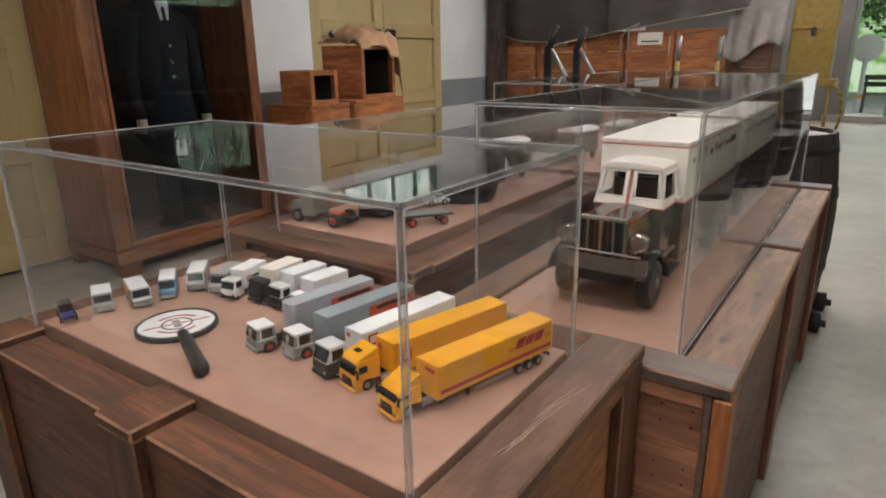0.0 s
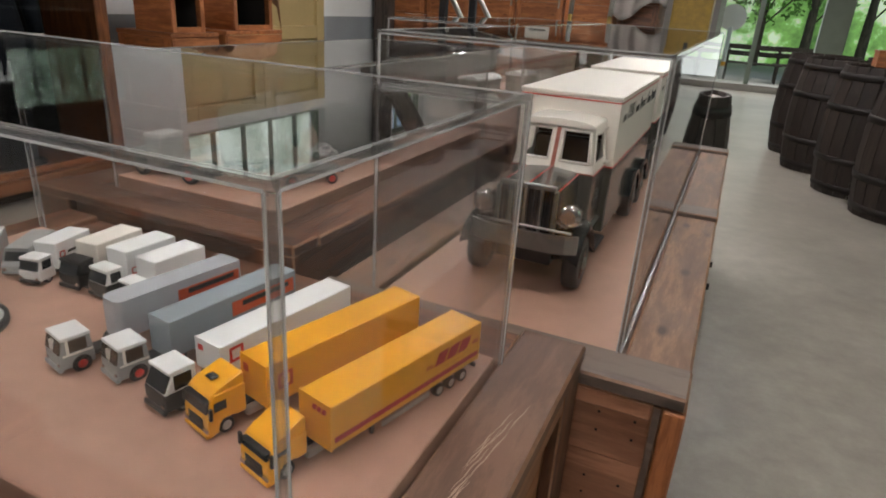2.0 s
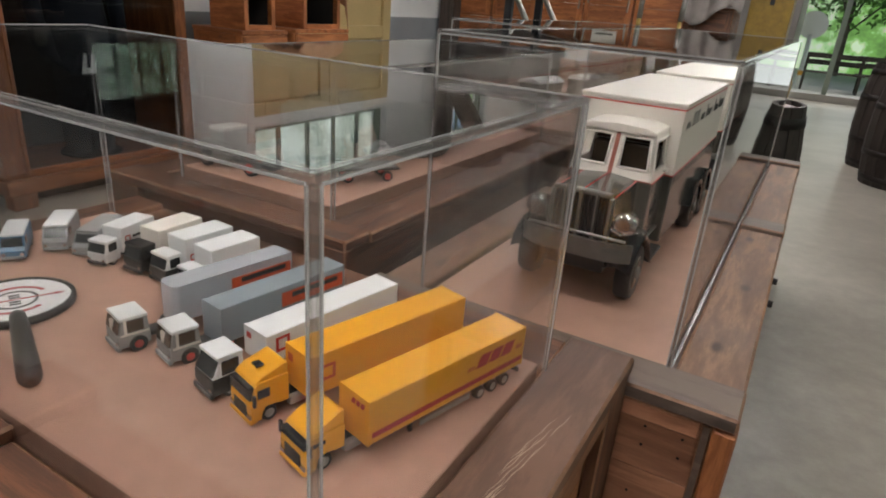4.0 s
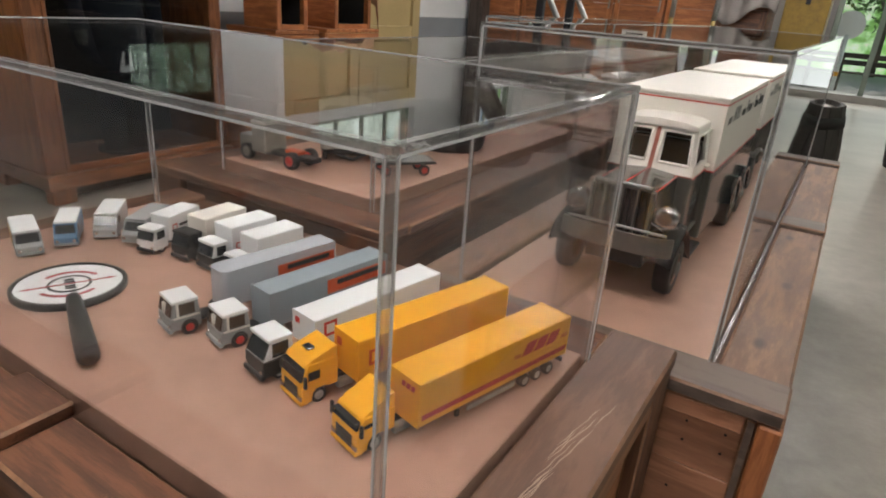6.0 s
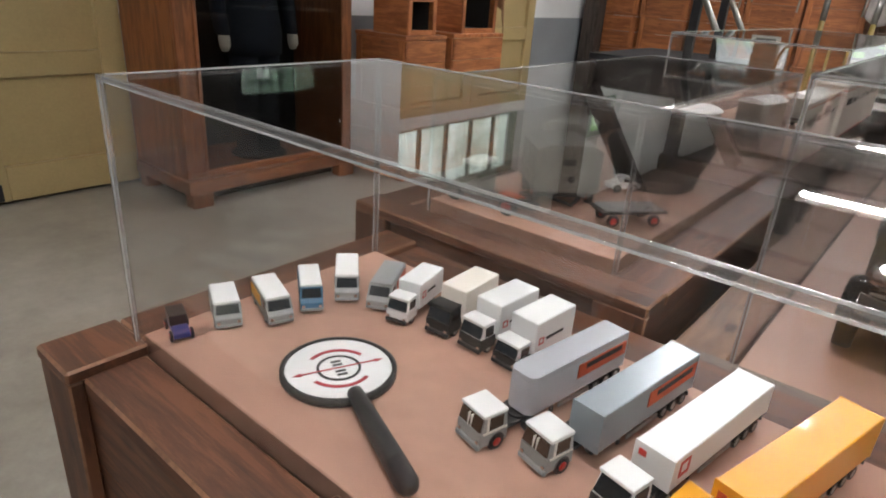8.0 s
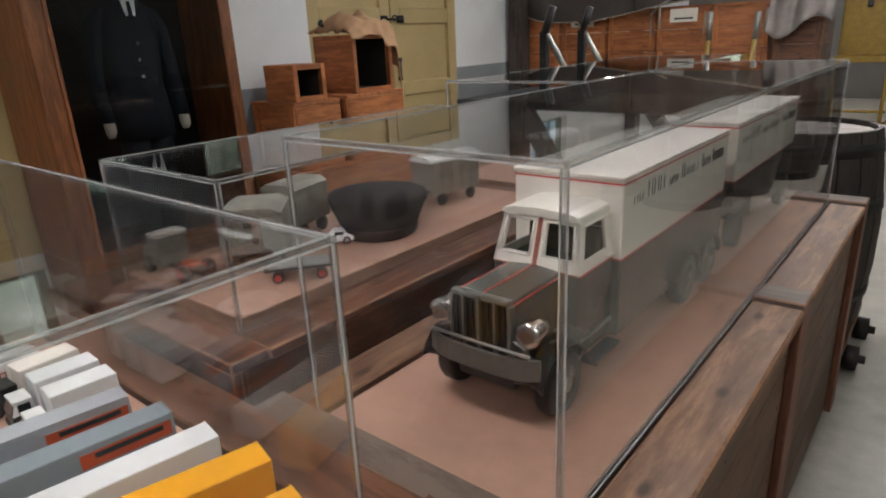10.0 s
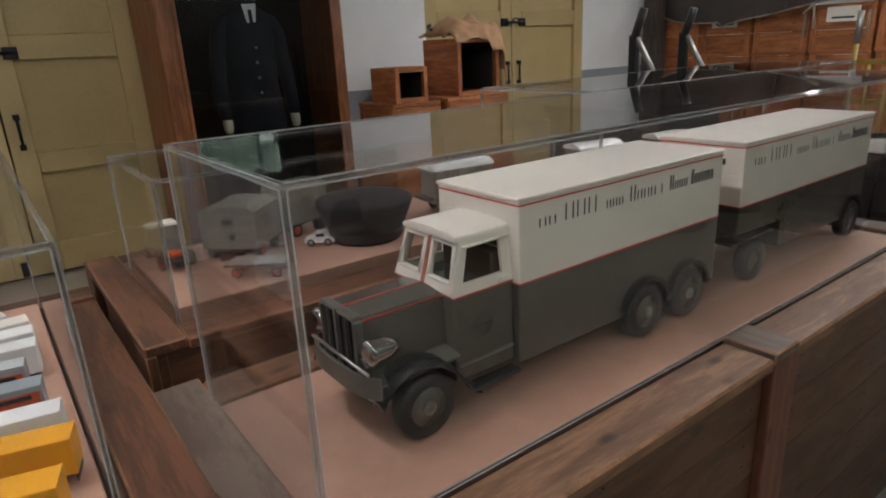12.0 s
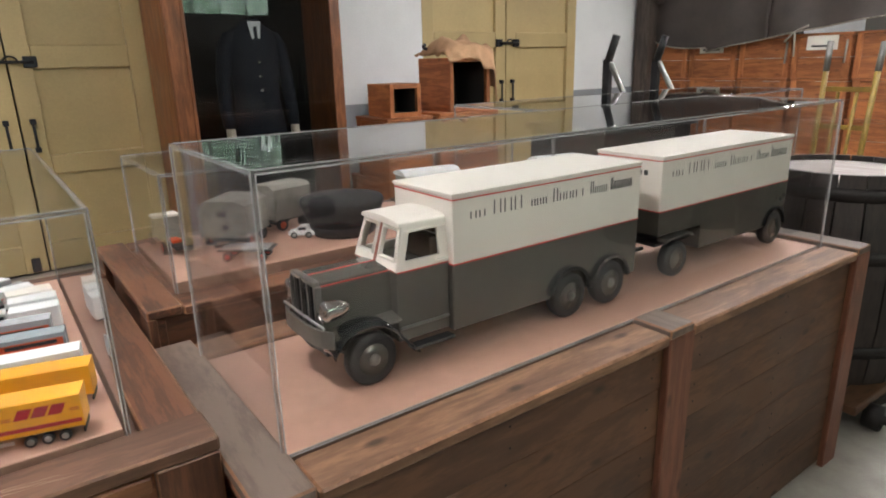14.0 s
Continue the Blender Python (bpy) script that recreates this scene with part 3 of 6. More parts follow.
# ---- crates ----
def crate(label, x0, x1, y0, y1, top, stainkey, bat_x, bat_y, rail_w, drop, group="display crates", caps=True, end=None, east=None):
    """A boarded crate: planks on all sides, upright battens with caps, rails round the open top."""
    c = thing("crate", label, "crate", pose(0, 0, 0), group)
    fx, fy, fz = M[stainkey + "_x"], M[stainkey + "_y"], M[stainkey + "_z"]
    t = 0.022
    n = 6
    h = (top - drop - 0.03) / n
    for k in range(n):
        z0, z1 = 0.02 + k * h, 0.02 + (k + 1) * h - 0.0015
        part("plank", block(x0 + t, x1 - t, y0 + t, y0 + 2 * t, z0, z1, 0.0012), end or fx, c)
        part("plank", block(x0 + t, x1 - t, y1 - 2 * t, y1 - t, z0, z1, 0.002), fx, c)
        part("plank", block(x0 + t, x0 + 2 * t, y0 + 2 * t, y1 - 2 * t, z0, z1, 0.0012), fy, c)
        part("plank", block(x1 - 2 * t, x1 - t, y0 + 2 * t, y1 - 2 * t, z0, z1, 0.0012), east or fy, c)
    for bx in bat_x:
        for a, b in ((y0, y0 + t), (y1 - t, y1)):
            part("batten", block(bx, bx + rail_w, a, b, 0, top - 0.022, 0.003), fz, c)
        if not caps:
            continue
        part("batten_cap", block(bx - 0.002, bx + rail_w + 0.002, y0 - 0.002, y0 + rail_w + 0.012, top - 0.022, top, 0.004), fx, c)
    for by in bat_y:
        for a, b in ((x0, x0 + t), (x1 - t, x1)):
            part("batten", block(a, b, by, by + rail_w, 0, top - 0.027, 0.003), M["ruddy_z"] if stainkey == "pine" else fz, c)
    return c, fx, fy, fz


# first crate, stained dark, under the small vehicles
C1 = (-1.115, 0.099, -0.108, 0.628, 0.927)
x0, x1, y0, y1, top = C1
c1, fx, fy, fz = crate("dark-stained boarded wooden crate serving as a display plinth", *C1, "stain", (x0, -0.573), (), 0.105, 0.02, east=M["side_pine"])
part("batten", block(x1 - 0.022, x1, y0, y0 + 0.105, 0, top - 0.03, 0.003), fz, c1)
part("batten", block(x1 - 0.022, x1, y1 - 0.105, y1, 0, top - 0.03, 0.003), fz, c1)
for a, b in ((x0 + 0.11, -0.578), (-0.462, x1 - 0.105)):
    part("top_rail", block(a, b, y0 + 0.018, y0 + 0.11, top - 0.045, top - 0.014, 0.004), fx, c1)
part("top_rail", block(x1 - 0.103, x1 + 0.003, y0, y1, top - 0.028, top, 0.004), M["rail_brown"], c1, "scuffed brown rail")
rng = random.Random(5)
for k in range(16):
    # thin wavy scratches along the worn rail
    sx, sy, n = 0.022 + 0.016 * rng.random() + 0.0016 * k, 0.12 + 0.014 * k + 0.03 * rng.random(), rng.randint(7, 13)
    bm = bmesh.new()
    left, right = [], []
    for i in range(n + 1):
        w = 0.0007 * math.sin(math.pi * (i + 0.2) / (n + 0.4))
        cx, cy = sx + 0.0007 * math.sin(i * 1.3 + k * 2.1) + 0.0011 * i, sy + 0.0075 * i
        left.append(bm.verts.new((cx - w, cy, top + 0.0004)))
        right.append(bm.verts.new((cx + w, cy, top + 0.0004)))
    for i in range(n):
        bm.faces.new((left[i], right[i], right[i + 1], left[i + 1]))
    part("scratch", bm, M["scratch"], c1)
part("under_rail", block(x1 - 0.06, x1 + 0.0, y0 + 0.11, y1 - 0.11, top - 0.062, top - 0.034, 0.003), M["side_pine"], c1)
part("top_rail", block(x0 + 0.0, x0 + 0.095, y0 + 0.12, y1, top - 0.03, top - 0.002, 0.004), fy, c1)
part("top_rail", block(x0 + 0.1, x1 - 0.106, y1 - 0.1, y1, top - 0.04, top - 0.012, 0.004), fx, c1)
part("inner_floor", block(x0 + 0.05, x1 - 0.05, y0 + 0.05, y1 - 0.05, top - 0.065, top - 0.047), M["board_edge_shade"], c1)

# second crate, long, raw pine
C2 = (-0.46, 0.266, 0.632, 2.86, 0.877)
x0, x1, y0, y1, top = C2
c2, fx, fy, fz = crate("long raw pine boarded crate with battens, serving as a display plinth", *C2, "pine", (), (y0, 1.681, y1 - 0.105), 0.105, 0.02, end=M["lit_end_pine"])
for by in (y0, 1.681, y1 - 0.105):
    e0 = x0 if by != 1.681 else x1 - 0.115
    part("cross_rail", block(e0, x1 + 0.002, by - 0.004, by + 0.095, top - 0.026, top, 0.004), M["grey_rail"], c2, "greyed worn cross rail")
for a, b in ((y0 + 0.1, 1.676), (1.781, y1 - 0.112)):
    part("top_rail", block(x1 - 0.112, x1 + 0.001, a, b, top - 0.042, top - 0.012, 0.005), M["pine_top"], c2)
    part("top_rail", block(x0, x0 + 0.1, a, b, top - 0.042, top - 0.012, 0.005), M["pine_top"], c2)
part("end_post", block(x1 - 0.03, x1 + 0.004, y0 - 0.005, y0 + 0.04, 0, top - 0.03, 0.003), M["orange_z"], c2, "orange-stained corner post")
part("corner_strip", block(x1 - 0.046, x1 - 0.032, y0 + 0.002, y0 + 0.024, 0, top - 0.03, 0.002), M["grey_rail"], c2, "greyed strip beside the corner post")
for k in range(6):
    h = (top - 0.05) / 6
    for fx0 in (x1 - 0.075, x1 - 0.135):
        for dz in (0.35, 0.62):
            part("nail", turned(bmesh.new(), [(0.0025, 0.0), (0.0025, 0.001)], 8, (fx0 + 0.006 * (k % 2), y0 + 0.0212, 0.02 + (k + dz) * h), "y"), M["hoop"], c2)
    for by in (0.76, 1.14, 1.62, 1.83, 2.3):
        for dz in (0.3, 0.68):
            part("nail", turned(bmesh.new(), [(0.003, 0.0), (0.003, 0.0012)], 8, (x1 - 0.0222, by + 0.012 * (k % 3), 0.02 + (k + dz) * h), "x"), M["hoop"], c2)
part("top_batten", block(x0, x1 - 0.048, y0 + 0.004, y0 + 0.02, top - 0.062, top - 0.03, 0.003), M["lit_end_pine"], c2)
part("inner_floor", block(x0 + 0.05, x1 - 0.05, y0 + 0.05, y1 - 0.05, top - 0.07, top - 0.045), M["board_edge_shade"], c2)

# third and fourth crates, dark, further in
for yy0, yy1, tp in ((0.64, 1.99, 0.962), (2.0, 4.0, 0.965)):
    C3 = (-1.24, -0.485, yy0, yy1, tp)
    x0, x1, y0, y1, top = C3
    c3, fx, fy, fz = crate("dark-stained boarded crate serving as a display plinth", *C3, "stain", (x0, x1 - 0.105), (), 0.105, 0.02, caps=False)
    part("top_rail", block(x0, x1, y0, y0 + 0.085, top - 0.025, top, 0.004), fx, c3)
    part("top_rail", block(x0, x1, y1 - 0.085, y1, top - 0.025, top, 0.004), fx, c3)
    part("top_rail", block(x1 - 0.1, x1, y0 + 0.087, y1 - 0.087, top - 0.03, top - 0.005, 0.004), fy, c3)
    part("top_rail", block(x0, x0 + 0.1, y0 + 0.087, y1 - 0.087, top - 0.03, top - 0.005, 0.004), fy, c3)
    part("inner_floor", block(x0 + 0.1, x1 - 0.1, y0 + 0.086, y1 - 0.086, top - 0.055, top - 0.010), fy, c3)


def base_board(x0, x1, y0, y1, z0, z1, label, side="board_side_shade"):
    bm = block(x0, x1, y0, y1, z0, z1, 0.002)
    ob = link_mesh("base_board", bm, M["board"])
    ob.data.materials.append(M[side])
    # side and under faces get the shaded copy of the board colour
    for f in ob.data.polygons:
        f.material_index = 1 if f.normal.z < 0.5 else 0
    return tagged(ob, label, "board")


P1, P2, P3 = 0.937, 0.862, 0.985
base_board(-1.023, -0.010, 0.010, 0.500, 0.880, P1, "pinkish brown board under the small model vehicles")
base_board(-0.343, 0.136, 0.732, 2.745, 0.834, P2, "pinkish brown board under the big toy lorry", "board_edge_shade")
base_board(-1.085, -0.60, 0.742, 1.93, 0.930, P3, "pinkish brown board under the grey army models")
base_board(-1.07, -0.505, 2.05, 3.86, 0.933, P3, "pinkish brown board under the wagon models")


def display_case(x0, x1, y0, y1, z0, z1, t=0.008, foot=None):
    """A clear acrylic hood: four sides, a top, and polished glued edges with painted glints."""
    c = thing("display_case", "clear acrylic display hood over model vehicles", "display case", pose(0, 0, 0), "display cases")
    e = t
    w = t * 0.5
    sides = [(x0 + e, x1 - e, y0 + w - 0.002, y0 + w + 0.002), (x0 + e, x1 - e, y1 - w - 0.002, y1 - w + 0.002),
             (x0 + w - 0.002, x0 + w + 0.002, y0 + e, y1 - e), (x1 - w - 0.002, x1 - w + 0.002, y0 + e, y1 - e)]
    for a, b, p, q in sides:
        clear(part("side_sheet", block(a, b, p, q, z0, z1 - e), M["sheet"], c))
    clear(part("top_sheet", block(x0 + e, x1 - e, y0 + e, y1 - e, z1 - 0.005, z1 - 0.001), M["sheet"], c))
    g = 0.0016
    if foot:
        # pale strips drawn as the bright reflection along the hood's foot
        for a, b, p, q in ((x1 - g, x1 + 0.0003, y0 + e, y1 - e), (x1 - e, x1 - e + g, y0 + e, y1 - e), (x0 + e, x1 - e, y0 - 0.0003, y0 + g)):
            clear(part("foot_line", block(a, b, p, q, foot, foot + g), M["edge_glint"], c))
    for sx, x in ((-1, x0), (1, x1)):
        for sy, y in ((-1, y0), (1, y1)):
            # pale strips paint the glint on each upright's outer corner and its inner mate
            for k in (0, e - g):
                a, b = sorted((x - sx * k + sx * 0.0003, x - sx * (k + g)))
                p, q = sorted((y - sy * (e - g - k) + sy * 0.0003, y - sy * (e - k)))
                clear(part("corner_line", block(a, b, p, q, z0, z1 - e), M["edge_glint"], c))
        for k, zz in ((0, z1 - e), (e - g, z1 - g)):
            a, b = sorted((x - sx * k + sx * 0.0003, x - sx * (k + g)))
            clear(part("corner_line", block(a, b, y0 + e, y1 - e, zz - 0.0003, zz + g + 0.0003), M["edge_glint"], c))
    for sy, y in ((-1, y0), (1, y1)):
        for k, zz in ((0, z1 - e), (e - g, z1 - g)):
            p, q = sorted((y - sy * k + sy * 0.0003, y - sy * (k + g)))
            clear(part("corner_line", block(x0 + e, x1 - e, p, q, zz - 0.0003, zz + g + 0.0003), M["edge_glint"], c))
    for x in (x0, x1 - e):
        for y in (y0, y1 - e):
            clear(part("upright_edge", block(x, x + e, y, y + e, z0, z1 - e, 0.0015), M["edge"], c, "polished acrylic edge"))
        clear(part("top_edge", block(x, x + e, y0 + e, y1 - e, z1 - e, z1, 0.0015), M["edge"], c))
    for y in (y0, y1 - e):
        clear(part("top_edge", block(x0, x1, y, y + e, z1 - e, z1, 0.0015), M["edge"], c))
    return c


display_case(-1.034, 0.002, -0.002, 0.510, 0.913, 1.325)
display_case(-0.353, 0.148, 0.717, 2.755, 0.853, 1.375, foot=0.864)
display_case(-1.093, -0.594, 0.735, 1.94, 0.955, 1.274)
display_case(-1.08, -0.495, 2.04, 3.87, 0.957, 1.354)

# ---- model vehicles: front at the origin, length along +y ----
def wheel(parent, x, y, r, w, rim=None, name="wheel"):
    """A tyre with a rim, its axle along x."""
    t = part(name, turned(bmesh.new(), [(r * 0.62, -w / 2), (r * 0.94, -w / 2), (r, -w * 0.3), (r, w * 0.3), (r * 0.94, w / 2), (r * 0.62, w / 2)], 18, (x, y, r), "x"), M["rubber"], parent)
    part("rim", turned(bmesh.new(), [(r * 0.2, -w * 0.56), (r * 0.6, -w * 0.5), (r * 0.6, w * 0.5), (r * 0.2, w * 0.56)], 14, (x, y, r), "x"), rim or M["steel"], t)
    return t


def bars(parent, name, material, x, y0, y1, z, sizes, h, out, tilt=0.0):
    """A line of print as plain bars on a side wall at x, read from y0 to y1."""
    bm = bmesh.new()
    total = sum(w for w, _ in sizes) + 0.35 * h * (len(sizes) - 1)
    k = (y1 - y0) / total
    y = y0
    for w, hh in sizes:
        a, b = y, y + w * k
        slab(bm, min(x, x + out), max(x, x + out), min(a, b), max(a, b), z + tilt * (a - y0), z + hh * h + tilt * (a - y0))
        y = b + 0.35 * h * k
    return part(name, bm, material, parent)


def van(label, m, body, roof, l=0.098, w=0.042, h=0.044, stripe=None):
    v = thing("model_van", label, "model van", m, "small model vehicles")
    z0 = 0.006
    outline = [(0.0, z0), (0.0, h * 0.42), (l * 0.07, h * 0.55), (l * 0.15, h * 0.9), (l * 0.2, h * 0.93), (l * 0.97, h * 0.93), (l, h * 0.85), (l, z0)]
    part("body", prism(bmesh.new(), outline, -w / 2, w / 2, "x", 0.0018), body, v)
    part("roof", block(-w / 2 + 0.001, w / 2 - 0.001, l * 0.14, l * 0.99, h * 0.9, h, 0.003, 2), roof, v)
    ws = bmesh.new()
    pts = [(-w * 0.42, l * 0.062, h * 0.56), (w * 0.42, l * 0.062, h * 0.56), (w * 0.4, l * 0.132, h * 0.86), (-w * 0.4, l * 0.132, h * 0.86)]
    a = [ws.verts.new(p) for p in pts]
    b = [ws.verts.new((p[0], p[1] + 0.002, p[2])) for p in pts]
    ws.faces.new(a), ws.faces.new(b)
    for i in range(4):
        ws.faces.new((a[i], a[(i + 1) % 4], b[(i + 1) % 4], b[i]))
    part("windscreen", ws, M["window"], v)
    for s in (-1, 1):
        part("side_window", block(*sorted((s * w * 0.5, s * (w * 0.5 + 0.0006))), l * 0.16, l * 0.32, h * 0.56, h * 0.82), M["window"], v)
        part("headlamp", turned(bmesh.new(), [(0.003, -0.001), (0.003, 0.001)], 10, (s * w * 0.36, -0.0005, h * 0.3), "y"), M["chrome"], v)
        if stripe:
            part("side_panel", block(*sorted((s * w * 0.5, s * (w * 0.5 + 0.0008))), l * 0.42, l * 0.95, h * 0.4, h * 0.8), stripe, v)
    part("bumper", block(-w * 0.48, w * 0.48, -0.002, 0.002, h * 0.12, h * 0.22, 0.0006), M["grey"], v)
    for s in (-1, 1):
        for yy in (l * 0.18, l * 0.8):
            wheel(v, s * (w / 2 - 0.003), yy, 0.0075, 0.006)
    return v


def cab_over(parent, w, h, d, z0, lower, upper, glass, slope=0.008, roof=None, bumper="black"):
    """A forward-control cab from two tones, with its windows."""
    hb = h * 0.48
    part("cab", prism(bmesh.new(), [(0, z0), (0, z0 + hb), (d, z0 + hb), (d, z0)], -w / 2, w / 2, "x", 0.0022), lower, parent)
    up = prism(bmesh.new(), [(0.001, z0 + hb - 0.001), (slope, z0 + h), (d - 0.003, z0 + h), (d, z0 + hb - 0.001)], -w / 2 + 0.0012, w / 2 - 0.0012, "x", 0.0022)
    part("cab_top", up, upper, parent)
    part("cab_roof", block(-w / 2 + 0.0005, w / 2 - 0.0005, slope * 0.6, d - 0.002, z0 + h - 0.002, z0 + h + 0.003, 0.0018, 2), roof or M["white"], parent)
    ws = bmesh.new()
    ya, yb = slope * 0.12, slope * 0.8
    za, zb = z0 + hb + h * 0.05, z0 + h * 0.92
    pts = [(-w * 0.44, ya - 0.0012, za), (w * 0.44, ya - 0.0012, za), (w * 0.42, yb - 0.0012, zb), (-w * 0.42, yb - 0.0012, zb)]
    a = [ws.verts.new(p) for p in pts]
    b = [ws.verts.new((p[0], p[1] + 0.003, p[2])) for p in pts]
    ws.faces.new(a), ws.faces.new(b)
    for i in range(4):
        ws.faces.new((a[i], a[(i + 1) % 4], b[(i + 1) % 4], b[i]))
    part("windscreen", ws, glass, parent)
    for s in (-1, 1):
        part("side_window", block(*sorted((s * (w / 2 - 0.0015), s * (w / 2 - 0.0002))), d * 0.3, d * 0.8, za, zb), glass, parent)
        part("headlamp", turned(bmesh.new(), [(0.0028, -0.001), (0.0028, 0.0008)], 10, (s * w * 0.38, -0.0004, z0 + h * 0.16), "y"), M["chrome"], parent)
    part("bumper", block(-w * 0.49, w * 0.49, -0.003, 0.003, z0 - 0.003, z0 + h * 0.1, 0.001), M[bumper], parent)


def box_lorry(label, m, cab_low, cab_up, l=0.158, w=0.048, box_h=0.040, cab_h=0.036, boxmat=None, mark=True, glass=None):
    v = thing("model_lorry", label, "model lorry", m, "small model vehicles")
    cd = 0.036
    cab_over(v, w * 0.92, cab_h, cd, 0.008, cab_low, cab_up, glass or M["window"], 0.008, cab_up)
    part("chassis", block(-w * 0.3, w * 0.3, cd - 0.004, l - 0.004, 0.008, 0.015, 0.001), M["black"], v)
    b = part("box_body", block(-w / 2, w / 2, cd + 0.004, l, 0.016, 0.018 + box_h, 0.0015), boxmat or M["white"], v)
    if mark:
        for s in (-1, 1):
            sq = bmesh.new()
            y, z, k = cd + 0.012, 0.034, 0.012
            x = s * w / 2
            for a0, a1, z0, z1 in ((y, y + k, z, z + 0.002), (y, y + k, z + k - 0.002, z + k), (y, y + 0.002, z, z + k), (y + k - 0.002, y + k, z, z + k)):
                slab(sq, *sorted((x, x + s * 0.0006)), a0, a1, z0, z1)
            part("emblem", sq, M["red"], b)
            bars(b, "lettering", M["print"], x, y + k + 0.006, l - 0.03, z + 0.004, [(3, 1), (4, 1), (1, 1), (4, 1)], 0.005, s * 0.0005)
    for s in (-1, 1):
        for yy in (0.02, l * 0.74):
            wheel(v, s * (w / 2 - 0.006), yy, 0.0085, 0.007)
        part("mudguard", block(*sorted((s * (w / 2 - 0.012), s * (w / 2 - 0.002))), l * 0.74 - 0.013, l * 0.74 + 0.013, 0.0155, 0.018), M["black"], v)
    return v


def tractor_grey(label, m):
    """Old forward-control tractor unit in grey with a white roof and red rims."""
    v = thing("model_tractor_unit", label, "model lorry", m, "small model vehicles")
    cab_over(v, 0.046, 0.043, 0.044, 0.008, M["grey"], M["grey"], M["brownwin"], 0.006, None, "grey")
    part("chassis", block(-0.012, 0.012, 0.036, 0.1, 0.009, 0.016, 0.001), M["black"], v)
    part("coupling", turned(bmesh.new(), [(0.012, 0.016), (0.012, 0.02)], 14, (0, 0.08, 0)), M["black"], v)
    for s in (-1, 1):
        wheel(v, s * 0.0215, 0.026, 0.0105, 0.007, M["red"])
        wheel(v, s * 0.019, 0.084, 0.0105, 0.01, M["red"])
        part("door_pillar", block(*sorted((s * 0.0222, s * 0.0232)), 0.009, 0.0125, 0.028, 0.050), M["paper"], v)
        part("window_sill", block(*sorted((s * 0.0222, s * 0.0234)), 0.004, 0.042, 0.0265, 0.029), M["paper"], v)
        part("front_pillar", block(*sorted((s * 0.002, s * 0.0035)), -0.0005, 0.006, 0.030, 0.047), M["paper"], v)
        part("wheel_arch", turned(bmesh.new(), [(0.0125, -0.001), (0.0125, 0.0014)], 16, (s * 0.0220, 0.026, 0.0105), "x"), M["black"], v)
        part("door_badge", turned(bmesh.new(), [(0.003, 0), (0.003, 0.0006)], 10, (s * 0.0222, 0.02, 0.022), "x"), M["red"], v)
    return v


def semi_trailer(label, m, l, w, h, z0, material, ribs=0, panel=None, mark=None, roof=None):
    """A box semi-trailer with its running gear; front at the origin."""
    v = thing("model_trailer", label, "model trailer", m, "small model vehicles")
    if ribs:
        n = 5
        out = [(-w / 2, l)] + [(-w / 2 + 0.012 * (1 - math.cos(a)), 0.012 * (1 - math.sin(a))) for a in [math.pi / 2 * k / n for k in range(n + 1)]]
        out += [(-x, y) for x, y in reversed(out)]
        body = part("box_body", prism(bmesh.new(), out, z0, z0 + h, "z"), material, v)
        dz = h / ribs
        for k in range(ribs - 1):
            bm = bmesh.new()
            big = [(x * 1.025, y if y > 0.02 else y - 0.0006) for x, y in out]
            prism(bm, big, z0 + dz * (k + 0.25), z0 + dz * (k + 0.75), "z")
            part("rib", bm, material, body)
        part("roof", prism(bmesh.new(), [(x * 1.01, y) for x, y in out], z0 + h, z0 + h + 0.004, "z", 0.0014), roof or material, v)
    else:
        body = part("box_body", block(-w / 2, w / 2, 0, l, z0, z0 + h, 0.0012), material, v)
        for yy in (0.0, l - 0.002):
            part("end_frame", block(-w / 2 - 0.0004, w / 2 + 0.0004, yy - 0.0003, yy + 0.0023, z0, z0 + h + 0.0004), roof or material, v)
    if panel:
        for s in (-1, 1):
            sgn = sorted((s * w / 2 * 1.02, s * (w / 2 * 1.02 + 0.001)))
            pn = part("sign_panel", block(*sgn, l * 0.45, l * 0.98, z0 + h * 0.42, z0 + h * 0.82), panel, body)
            bars(pn, "lettering", M["print"], s * (w / 2 * 1.02 + 0.001), l * 0.53, l * 0.93, z0 + h * 0.62, [(3, 1), (4, 1), (1, 1), (4, 1)], 0.008, s * 0.0005)
    if mark:
        mark(v, body, l, w, h, z0)
    part("chassis", block(-w * 0.28, w * 0.28, 0.01, l - 0.006, z0 - 0.006, z0, 0.001), M["black"], v)
    for s in (-1, 1):
        for k in range(3):
            wheel(v, s * (w / 2 - 0.006), l * 0.70 + k * 0.025, 0.0095, 0.009)
        part("side_guard", block(*sorted((s * (w / 2 - 0.003), s * (w / 2 - 0.001))), l * 0.3, l * 0.62, z0 - 0.012, z0 - 0.005), M["steel"], v)
        part("landing_leg", block(s * w * 0.3 - 0.002, s * w * 0.3 + 0.002, l * 0.26, l * 0.26 + 0.005, 0.002, z0 - 0.005), M["black"], v)
    part("rear_bumper", block(-w * 0.46, w * 0.46, l - 0.004, l - 0.001, z0 - 0.013, z0 - 0.007), M["black"], v)
    return v


